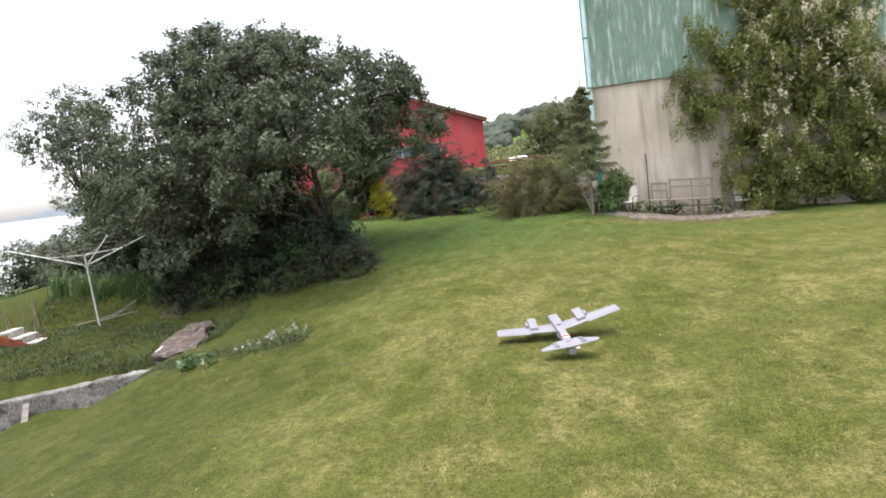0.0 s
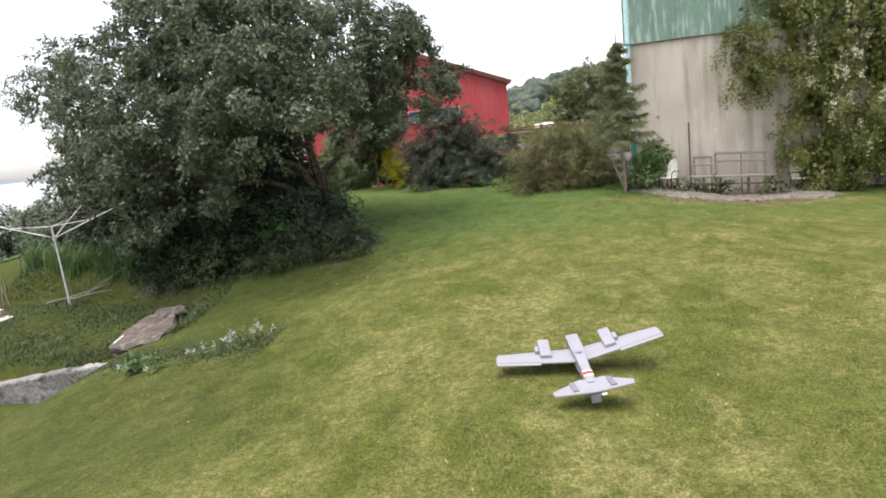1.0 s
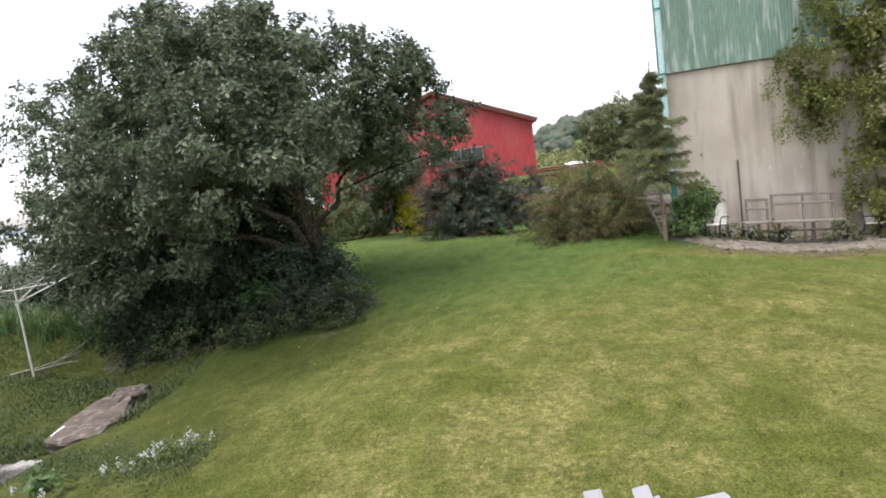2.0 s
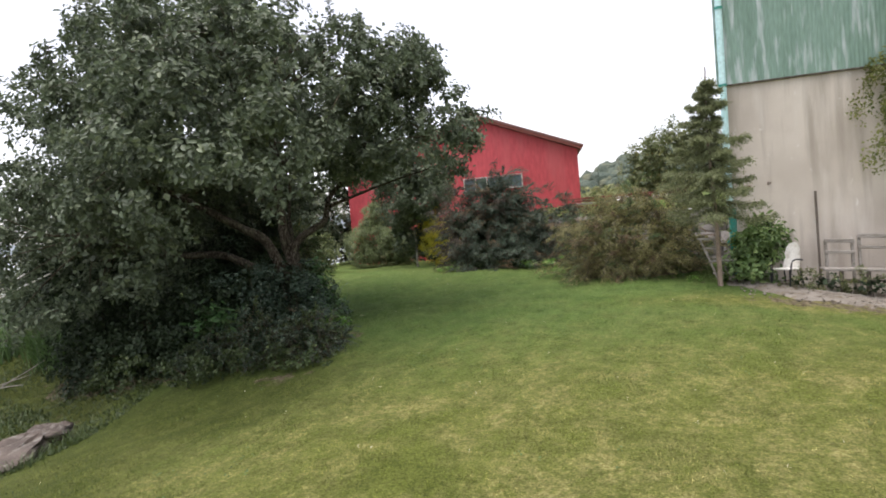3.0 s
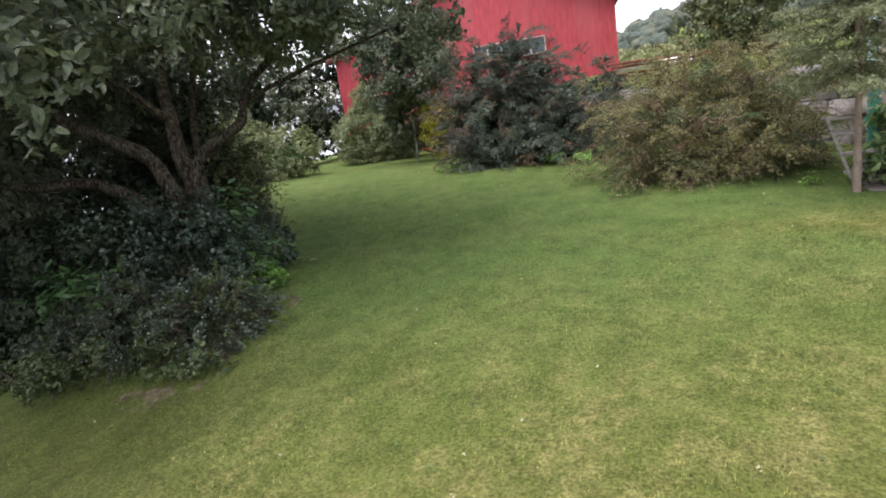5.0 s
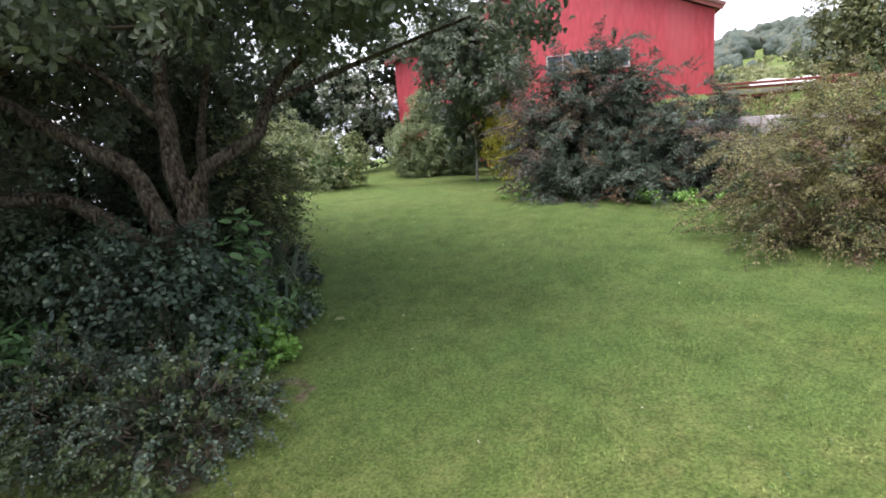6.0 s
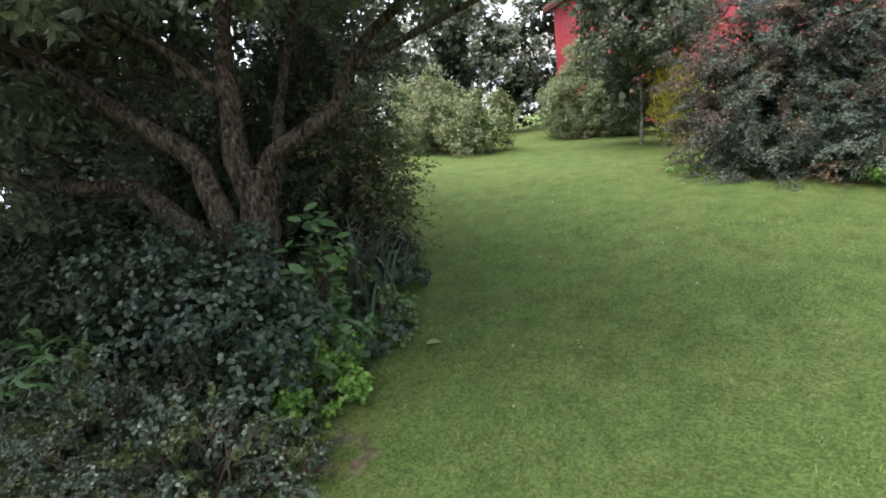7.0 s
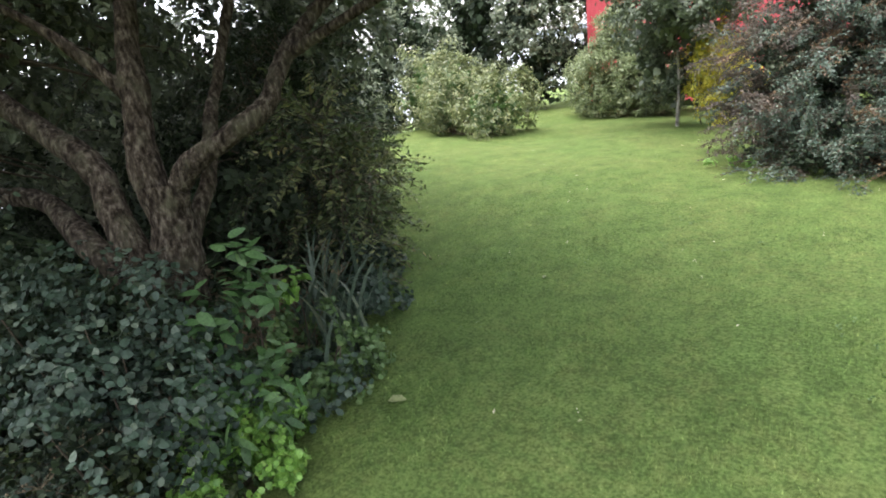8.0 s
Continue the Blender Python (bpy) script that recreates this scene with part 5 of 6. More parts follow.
shrub("ladys_mantle", "bright yellow-green clump of round-leaved ground cover", [((-3.74, 20.42, 0.12), (0.26, 0.3, 0.2)), ((-3.95, 20.7, 0.2), (0.22, 0.24, 0.2)), ((-3.95, 20.52, 0.3), (0.28, 0.28, 0.18))], BRIGHT, 120, 12, 0.042, 52, 4, 0.07, None, "lobed", 1.0, 2, 100, "", 0.5, 0.0, FRESH, 0.04)
shrub("ladys_mantle", "mid-green clump of round-leaved ground cover", [((-3.95, 20.55, 0.1), (0.25, 0.3, 0.22)), ((-4.05, 21.0, 0.1), (0.2, 0.3, 0.2)), ((-3.62, 20.12, 0.0), (0.2, 0.18, 0.14)), ((-4.3, 21.05, 0.3), (0.28, 0.25, 0.35)), ((-4.42, 21.5, 0.25), (0.28, 0.28, 0.3))], FRESH, 80, 10, 0.045, 58, 4, 0.08, None, "lobed", 1.0, 2, 120, "", 0.5, 0.0, None, 0.04)
shrub("ground_ivy", "fresh green ivy spilling over the bed's edge", [((-4.0, 21.3, 0.1), (0.24, 0.3, 0.2)), ((-4.2, 21.7, 0.12), (0.22, 0.25, 0.2))], FRESH, 34, 10, 0.05, 56, 5, 0.1, None, "lobed", 1.0, 2, 120, "", 0.4, 0.0, None, 0.04)
shrub("hedge_shrub", "mid-green hedge shrub beyond the clothes dryer", [((-11.6, 22.2, 0.6), (1.8, 1.0, 1.9)), ((-13.6, 22.8, 0.2), (1.6, 1.0, 1.6)), ((-10.4, 21.8, 0.4), (1.2, 0.8, 1.6))], OLD, 240, 15, 0.11, 37, 7, 0.35, None, False, 0.6, 5, 2500, core_size=0.18)
shrub("hedge_shrub", "mid-green hedge shrub beyond the clothes dryer", [((-15.4, 24.2, 0.2), (1.6, 1.2, 1.7)), ((-13.4, 24.6, 1.0), (1.6, 1.2, 2.0)), ((-17.4, 24.4, -0.2), (1.5, 1.1, 1.6))], OLD, 260, 15, 0.11, 30, 7, 0.35, None, False, 0.6, 5, 2500, core_size=0.18)

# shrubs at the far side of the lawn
# core leaves of both barberries carry their inner shade as colour
spray_shrub("barberry", "wide dark barberry shrub with arching blue-green and purplish sprays", [((-2.75, 28.8, 1.25), (1.15, 0.95, 1.25)), ((-1.85, 28.65, 1.0), (1.05, 0.95, 1.3)), ((-2.3, 28.85, 1.6), (1.0, 0.8, 1.05)), ((-3.2, 28.7, 0.8), (0.75, 0.7, 0.75)), ((-2.25, 27.9, 0.55), (1.25, 0.75, 0.65)), ((-3.0, 28.85, 1.9), (0.85, 0.7, 0.85)), ((-2.2, 28.9, 2.1), (0.85, 0.65, 0.85)), ((-1.5, 28.8, 1.75), (0.6, 0.6, 0.8)), ((-1.5, 27.8, 0.5), (0.9, 0.7, 0.65)), ((-2.3, 27.45, 0.5), (0.8, 0.55, 0.35)), ((-2.1, 28.9, 2.6), (0.75, 0.55, 0.6)), ((-1.5, 28.8, 2.3), (0.5, 0.5, 0.55))], [("foliage", BLUEGREEN, 1000, "blue-green leafy sprays", lambda c, r: c[:, 0] + 0.8 * r.standard_normal(len(c)) > -2.95), ("purple_spray", PURPLE, 560, "purplish-brown sprays", lambda c, r: c[:, 0] + 0.6 * r.standard_normal(len(c)) - 0.25 * c[:, 2] < -3.15), ("russet_spray", RUSSET, 130, "reddish-brown sprays", lambda c, r: (c[:, 2] > 0.3) & (c[:, 2] + 0.6 * r.standard_normal(len(c)) > 1.1 - 0.5 * (c[:, 0] + 2.4)))], 41, 0.62, 0.024, 0.042, 0.5, 11000, 0.075, DARKSHADELEAF, 0.5, 0.6, 0.62, 8, 0.18, True, 0.68)
spray_shrub("barberry", "smaller barberry with russet-brown drooping sprays", [((-0.75, 28.45, 1.0), (0.75, 0.7, 1.15)), ((-0.2, 28.4, 1.05), (0.6, 0.6, 1.15)), ((-0.9, 28.1, 0.4), (0.9, 0.5, 0.5)), ((0.25, 28.0, 0.75), (0.5, 0.4, 0.95))], [("foliage", BLUEGREEN, 340, "blue-green leafy sprays", None), ("russet_spray", RUSSET, 110, "reddish-brown sprays", None)], 42, 0.55, 0.026, 0.044, 0.5, 4500, 0.075, DARKSHADELEAF, 0.65, 0.5, 0.6, 5, 0.18, True, 0.65)
spray_shrub("cotoneaster", "broad olive-brown arching shrub at the lawn's edge", [((1.35, 25.4, 0.85), (1.15, 1.1, 1.1)), ((2.45, 25.3, 0.9), (1.05, 1.1, 1.15)), ((1.8, 25.2, 1.1), (1.1, 0.9, 1.05)), ((0.9, 25.1, 0.45), (0.85, 0.9, 0.6)), ((1.9, 24.7, 0.45), (1.2, 0.7, 0.6)), ((2.75, 24.75, 0.4), (0.75, 0.6, 0.55))], [("foliage", OLIVE, 720, "olive-green leafy sprays", None), ("fresh_spray", FRESH, 170, "greener sprays", None), ("russet_spray", RUSSET, 90, "reddish-brown sprays", None)], 43, 0.6, 0.024, 0.038, 0.42, 8000, 0.065, OLIVE, 0.5, 0.5, 0.55, 8, 0.18, True, 0.7, 0.34)
shrub("rounded_conifer", "dense rounded green conical shrub", [((-9.2, 34.6, 0.9), (1.0, 0.9, 1.2)), ((-8.3, 34.4, 1.1), (0.8, 0.7, 1.4)), ((-7.6, 34.2, 0.7), (0.8, 0.7, 1.0)), ((-8.75, 34.5, 1.9), (0.5, 0.45, 0.95)), ((-8.6, 34.5, 2.6), (0.22, 0.2, 0.55))], CONIFER, 300, 16, 0.085, 44, 6, 0.24, None, False, 0.4, 4, 2000, "", 0.6, 0.0, YOUNG, 0.15)
shrub("yellow_shrub", "bright golden yellow-leaved shrub", [((-5.6, 32.55, 1.5), (0.5, 0.5, 0.75)), ((-5.15, 32.3, 1.0), (0.5, 0.4, 0.8))], YELLOWL, 85, 11, 0.075, 45, 6, 0.22, None, False, 0.6, 4, 600, "", 0.35, 0.1, YELLOWL)
shrub("hedge_shrub", "dark hedge shrub at the far side of the lawn", [((-14.1, 29.1, 0.6), (1.0, 1.0, 2.2)), ((-15.0, 30.2, 0.6), (1.2, 1.0, 2.3))], HEDGE, 150, 13, 0.11, 63, 6, 0.3, None, False, 0.6, 5, 1500, core_size=0.18)
shrub("variegated_shrub", "pale variegated shrub with cream-edged leaves", [((-9.9, 30.7, 0.7), (0.85, 0.8, 1.0)), ((-11.5, 31.3, 0.9), (1.0, 0.9, 1.2)), ((-13.0, 31.9, 1.0), (0.9, 0.9, 1.3))], PALELEAF, 260, 15, 0.085, 46, 6, 0.28, None, False, 0.6, 5, 1600, "", 0.35, 0.1, FRESH, 0.16)
shrub("hedge_shrub", "tall dark hedge shrub in front of the warehouse", [((-12.6, 36.9, 1.6), (0.9, 0.8, 2.0)), ((-13.4, 36.6, 2.4), (1.2, 1.0, 2.8)), ((-12.9, 39.6, 3.6), (1.3, 0.9, 3.4)), ((-15.6, 37.6, 4.2), (2.3, 1.0, 2.6)), ((-13.5, 40.5, 1.4), (2.2, 0.9, 2.2)), ((-17.5, 38.5, 1.4), (2.6, 0.9, 2.2)), ((-14.4, 35.8, 2.6), (1.9, 1.1, 3.0)), ((-17.0, 34.8, 2.6), (2.1, 1.1, 3.2)), ((-20.0, 33.5, 2.2), (2.1, 1.1, 3.2)), ((-16.4, 32.6, 1.2), (1.5, 1.0, 2.6)), ((-14.6, 33.4, 1.2), (1.4, 0.9, 2.6))], HEDGE, 460, 13, 0.15, 47, 6, 0.42, None, False, 0.6, 5, 4000, core_size=0.28)
shrub("hedge_shrub", "low dark hedge shrub at the foot of the warehouse", [((-5.6, 34.3, 0.5), (1.0, 0.5, 0.8)), ((-6.6, 35.6, 0.9), (1.3, 0.6, 1.2)), ((-4.9, 35.4, 1.0), (1.3, 0.6, 1.3)), ((-3.4, 34.6, 0.9), (1.2, 0.6, 1.2))], HEDGE, 150, 12, 0.11, 62, 6, 0.3, None, False, 0.6, 5, 2200, core_size=0.2)
shrub("nettle_patch", "leafy green nettles and climbing weeds by the drainpipe", [((4.2, 24.1, 0.5), (0.32, 0.3, 0.8)), ((3.95, 23.8, 0.3), (0.35, 0.3, 0.45)), ((4.5, 24.25, 0.95), (0.3, 0.2, 0.6))], NETTLE, 60, 8, 0.13, 48, 6, 0.16, None, True, 0.5, 5, 150)
shrub("weed_patch", "low green weeds growing under the bench", [((5.3, 23.5, 0.02), (0.35, 0.2, 0.38)), ((6.0, 23.42, -0.02), (0.5, 0.18, 0.32)), ((7.4, 23.5, -0.1), (0.4, 0.2, 0.32)), ((4.75, 23.35, 0.05), (0.32, 0.18, 0.36))], YOUNG, 60, 7, 0.06, 53, 5, 0.1, None, False, 0.5, 3, 100)
shrub("lawn_edge_weeds", "bright low weeds at the foot of the shrubs", [((-0.4, 27.3, 0.35), (0.9, 0.25, 0.2)), ((2.9, 23.7, 0.1), (0.35, 0.2, 0.12)), ((-3.6, 28.0, 0.25), (0.4, 0.2, 0.12))], BRIGHT, 60, 7, 0.06, 54, 5, 0.1, None, False, 0.7, 3, 60, "", 0.2, 0.1, FRESH)


def build_strap_leaves(name, label, centre, n, length, width, mat, seed, reach=0.6):
    """A clump of long sword leaves that bend over."""
    rng = np.random.default_rng(seed)
    cx, cy = centre
    ob = thing(name, (cx, cy, drop(cx, cy)), label, "plant")
    chunks = []
    for k in range(n):
        a = rng.uniform(0, 6.28)
        d = np.array([math.cos(a), math.sin(a), 0])
        s = np.array([-d[1], d[0], 0])
        L = length * rng.uniform(0.6, 1.1)
        b = np.array([cx, cy, 0]) + 0.16 * rng.standard_normal(3) * [1, 1, 0]
        b[2] = drop(b[0], b[1])
        u = np.linspace(0, 1, 6)[:, None]
        mid = b + d * L * reach * u ** 1.6 * rng.uniform(0.3, 1.0) + np.array([0, 0, 1]) * L * (u - 0.45 * u ** 2.5 * rng.uniform(0.3, 1.2))
        w = width * (1 - u ** 2) * 0.5 + 0.001
        V = np.stack([mid - s * w, mid + s * w], 1).reshape(-1, 3)
        i = np.arange(5) * 2
        chunks.append((V, np.stack([i, i + 1, i + 3, i + 2], -1)))
    arrays("foliage", *join(chunks), mat, ob)


build_strap_leaves("iris_clump", "clump of tall narrow sword-shaped leaves", (-4.5, 21.62), 32, 1.15, 0.04, IRISL, 91, 0.5)
build_strap_leaves("iris_clump", "clump of tall narrow sword-shaped leaves", (-5.0, 22.05), 28, 1.05, 0.04, IRISL, 92, 0.7)
for k, (gx, gy) in enumerate(((-11.9, 20.4), (-12.6, 20.7), (-11.1, 20.5), (-9.9, 20.0), (-10.5, 20.2), (-13.6, 20.8))):
    build_strap_leaves("tall_grass", "tuft of long uncut grass below the hedge", (gx, gy), 110, 1.0, 0.02, FRESH, 93 + k, 0.9)
for k, (gx, gy) in enumerate(((-9.1, 16.0), (-8.4, 16.1), (-10.0, 16.0), (-11.0, 15.9), (-8.0, 16.3), (-6.4, 16.4), (-12.0, 16.0), (-6.6, 17.2), (-9.6, 16.6))):
    build_strap_leaves("wild_grass", "rough tuft of grass along the wall top", (gx, gy), 90, 0.24, 0.008, WEED, 103 + k, 1.0)
shrub("flower_clump", "low clump of grey-leaved plants with tiny pale flowers", [((-3.6, 13.85, -0.42), (0.3, 0.2, 0.2)), ((-4.2, 13.65, -0.52), (0.2, 0.15, 0.12))], PALELEAF, 26, 8, 0.04, 121, 5, 0.09, None, False, 0.4, 3, 60, "", 0.6, 0.0, FRESH, 0.05)


def build_pale_flowers():
    """Small grey-white flower spikes over the clump at the lawn's edge."""
    rng = np.random.default_rng(123)
    ob = thing("pale_flowers", (-3.7, 13.85, drop(-3.7, 13.85)), "small grey-white flower spikes at the lawn's edge", "flowers")
    for cx, cy, m in ((-3.45, 13.95, 6), (-3.85, 13.8, 6), (-4.5, 13.6, 3), (-5.1, 13.35, 2)):
        for k in range(m):
            x, y = cx + 0.13 * rng.standard_normal(), cy + 0.1 * rng.standard_normal()
            z, h = drop(x, y), rng.uniform(0.12, 0.26)
            lean = 0.05 * rng.standard_normal(2)
            arrays("stem", *tube_arrays([(x, y, z - 0.02), (x + lean[0] * 0.5, y + lean[1] * 0.5, z + 0.5 * h), (x + lean[0], y + lean[1], z + h)], [0.004, 0.003, 0.002], 4), WEED, ob)
            c = np.array([x + lean[0], y + lean[1], z + h]) + rng.standard_normal((9, 3)) * [0.018, 0.018, 0.03]
            arrays("flower_head", *rosettes(c, np.tile([0, 0, 1.0], (9, 1)), 5, 0.022, 0.014, rng, False, 0.005), PALEFLOWER, ob)


build_pale_flowers()
shrub("dock_plant", "broad-leaved weed at the lawn's edge", [((-5.0, 13.5, -0.68), (0.22, 0.18, 0.14)), ((-5.5, 13.9, -0.72), (0.2, 0.15, 0.1))], FRESH, 12, 4, 0.12, 122, 5, 0.08, None, "fine", 0.45, 2, 10)


def build_dry_stalks(centre, n, height, seed):
    """Dead flower stalks with flat seed heads."""
    rng = np.random.default_rng(seed)
    cx, cy = centre
    z = drop(cx, cy)
    ob = thing("dry_stalks", (cx, cy, z), "dead tan flower stalks with flat seed heads", "plant")
    for k in range(n):
        b = np.array([cx, cy, z]) + [0.12 * rng.standard_normal(), 0.12 * rng.standard_normal(), -0.02]
        top = b + [0.22 * rng.standard_normal(), 0.22 * rng.standard_normal(), height * rng.uniform(0.75, 1.1)]
        chunks = [tube_arrays(curve_points([b, (b + top) / 2 + 0.04 * rng.standard_normal(3), top], 4), np.linspace(0.004, 0.002, 8), 4)]
        for q in range(8):
            e = top + [0.06 * rng.standard_normal(), 0.06 * rng.standard_normal(), 0.05 + 0.012 * rng.standard_normal()]
            chunks.append(tube_arrays(np.array([top, (top + e) / 2 + [0, 0, 0.005], e]), [0.0025, 0.002, 0.002], 3))
            chunks.append(tube_arrays(np.array([e, e + [0, 0, 0.008], e + [0, 0, 0.016]]), [0.003, 0.008, 0.002], 5))
        arrays("stalk", *join(chunks), DRY, ob)


build_dry_stalks((-4.25, 20.85), 3, 0.8, 171)
build_dry_stalks((-4.45, 21.35), 4, 0.75, 172)
build_dry_stalks((-4.1, 19.95), 2, 0.75, 173)
shrub("yellow_seedling", "small yellow-green leafy shoot among the irises", [((-4.62, 21.5, 0.7), (0.1, 0.1, 0.12))], BRIGHT, 5, 3, 0.08, 174, 6, 0.05, None, "fine", 0.6, 2, 0)


def build_vine():
    rng = np.random.default_rng(51)
    blobs = [((8.9, 24.2, 1.9), (1.5, 0.7, 2.2)), ((8.2, 24.35, 4.3), (1.5, 0.6, 2.1)), ((10.4, 24.1, 3.2), (1.6, 0.9, 3.4)), ((12.2, 24.1, 1.7), (1.7, 0.9, 2.2)), ((10.2, 24.3, 6.2), (1.4, 0.6, 1.8)),
             ((7.1, 24.5, 3.3), (0.6, 0.25, 1.0)), ((14.2, 24.2, 1.1), (1.5, 0.9, 1.6)), ((8.9, 23.9, 0.5), (1.0, 0.5, 0.9)), ((11.4, 23.9, 4.2), (1.0, 0.8, 1.6)), ((9.2, 24.35, 3.4), (1.5, 0.4, 1.6)), ((12.4, 24.2, 2.6), (1.7, 0.7, 1.9)), ((13.8, 24.2, 0.5), (2.4, 0.6, 0.9)), ((11.2, 24.1, 0.4), (2.0, 0.6, 0.8)), ((11.2, 24.35, 5.6), (1.4, 0.5, 2.3)), ((9.4, 24.4, 6.4), (1.2, 0.45, 1.8))]

    def keep(p):
        return (p[:, 1] < BY - 0.02) & ~((p[:, 0] < 7.75) & (p[:, 2] < 1.15)) & above(p)

    ob = thing("climbing_vine", (9.8, 24.2, drop(9.8, 24.2)), "huge climbing vine with cream flower clusters covering the barn wall", "climbing plant")
    c, w = tufts(blobs, 560, 15, 0.36, rng, 0.2, 0.1)
    c = c[keep(c)]
    w = np.tile([0, -0.8, -0.4], (len(c), 1)) + 0.5 * rng.standard_normal(c.shape)
    # strings of leaves hang from each tip
    P = np.concatenate([c + np.array([0, -0.015, -0.075]) * k + 0.025 * rng.standard_normal(c.shape) for k in range(5)])
    W = np.tile(w, (5, 1))
    ok = keep(P)
    arrays("foliage", *rosettes(P[ok], unit(W[ok]), 3, 0.075, 0.045, rng, False, 0.03, 0.3, 0.45), VINEL, ob)
    v, f = fill(blobs, 20000, 0.15, rng, 0.3, 0.9)
    q = v.reshape(-1, 4, 3)
    q = q[keep(q[:, 0]) & keep(q[:, 2])]
    arrays("inner_foliage", q.reshape(-1, 3), np.arange(len(q) * 4).reshape(-1, 4), VINEL, ob)
    face = c[(c[:, 1] < 23.9) | (c[:, 2] > 3.2)]
    face = face[rng.random(len(face)) < np.clip(0.12 + 0.3 * (face[:, 2] - 1.2), 0.06, 1) * smooth(7.6, 9.2, face[:, 0])]
    k = rng.choice(len(face), 380, False)
    fp = np.repeat(face[k] + [0, -0.1, 0.02], 10, 0) + rng.standard_normal((380 * 10, 3)) * [0.05, 0.04, 0.10]
    tagged(arrays("flower_mass", *rosettes(fp, np.tile([0, -0.7, 0.3], (len(fp), 1)) + 0.4 * rng.standard_normal(fp.shape), 5, 0.05, 0.03, rng, False, 0.01), FLOWER, ob), "cream-white flower clusters", kind="stuff")
    for x in (8.4, 9.3, 10.6, 11.9, 13.2):
        z = drop(x, 24.2)
        arrays("stem", *tube_arrays(curve_points([(x, 24.25, z - 0.05), (x + 0.1, 24.15, z + 0.8), (x - 0.1, 24.3, z + 2.2)], 5), np.linspace(0.04, 0.015, 10), 7), TWIG, ob)


build_vine()


def build_spruce():
    rng = np.random.default_rng(61)
    x, y = 3.42, 23.4
    z = drop(x, y)
    t = thing("spruce", (x, y, z), "young blue-green spruce with bare lower trunk", "tree")
    bark = surface("spruce_bark", (0.17, 0.125, 0.095), (0.30, 0.235, 0.18), None, 6, 40, 0.9, 0, 0.8, 0.01)
    arrays("trunk", *limb([(x, y, z - 0.1), (x - 0.02, y, z + 1.5), (x - 0.08, y, z + 3.0), (x - 0.05, y, z + 4.3)], 0.05, 0.012, rng, 10), bark, t, "", True)
    chunks, pos, way = [], [], []
    for k in range(46):
        h = 1.5 + 2.6 * (k / 45) ** 1.05
        full = 0.9 * (1 - (h - 1.55) / 2.75) ** 1.1 + 0.07
        r = full * rng.uniform(0.4, 1.35)
        a = k * 2.4 + rng.uniform(-0.4, 0.4)
        d = np.array([math.cos(a), math.sin(a), 0])
        b = np.array([x - 0.03 * h / 2, y, z + h])
        sag = rng.uniform(0.1, 0.32)
        pts = curve_points([b, b + d * r * 0.5 + [0, 0, -sag * 0.7], b + d * r + [0, 0, -sag * 0.6]], 8)
        chunks.append(tube_arrays(pts, np.linspace(0.015, 0.004, len(pts)), 4))
        side = np.array([-d[1], d[0], 0])
        for q in np.linspace(0.16, 1, 10):
            base = pts[min(len(pts) - 1, int(q * (len(pts) - 1)))]
            for s in (-1, 1, rng.uniform(-0.6, 0.6)):
                L = 0.3 * r * (1.2 - q) + 0.09
                tw = d * 0.65 + s * side * 0.85 + [0, 0, -0.3 + 0.22 * rng.standard_normal()]
                for u in np.linspace(0.05, 1, 7):
                    pos.append(base + tw * L * u)
                    way.append(tw)
    v, f = join(chunks)
    tagged(arrays("branch_mass", v, f, TWIG, t), kind="stuff")
    P, W = np.repeat(np.array(pos), 6, 0), np.repeat(np.array(way), 6, 0)
    arrays("needles", *leaves(P + 0.02 * rng.standard_normal(P.shape), W, 0.06, 0.015, rng, False, 0.4, 0.1, 0.0, 0.7), NEEDLE, t)


build_spruce()


def small_tree(name, label, base, height, blobs, mat, nsub, per, size, seed, trunk_r=0.06, lump=0.35, core=300, bark=None):
    rng = np.random.default_rng(seed)
    x, y = base
    z = drop(x, y)
    t = thing(name, (x, y, z), label, "tree")
    top = np.mean([b[0] for b in blobs], axis=0)
    arrays("trunk", *limb([(x, y, z - 0.1), (x + 0.03, y, z + 0.4 * height), tuple(top)], trunk_r, trunk_r * 0.4, rng, 8), bark or BARK, t, "", True)
    c, w = tufts(blobs, nsub, per, lump, rng)
    fork = np.array([x, y, z]) + (top - np.array([x, y, z])) * 0.6
    for q in c[rng.choice(len(c), 14, False)]:
        cc = curve_points([fork, (fork + q) / 2 + 0.1 * rng.standard_normal(3), q], 4)
        arrays("branch", *tube_arrays(cc, np.linspace(trunk_r * 0.4, 0.006, len(cc)), 5), TWIG, t)
    arrays("crown", *rosettes(c, w, 6, size, size * 0.55, rng, False, size * 0.35), mat, t)
    if core:
        arrays("inner_foliage", *fill(blobs, core, size * 2.2, rng), mat, t)


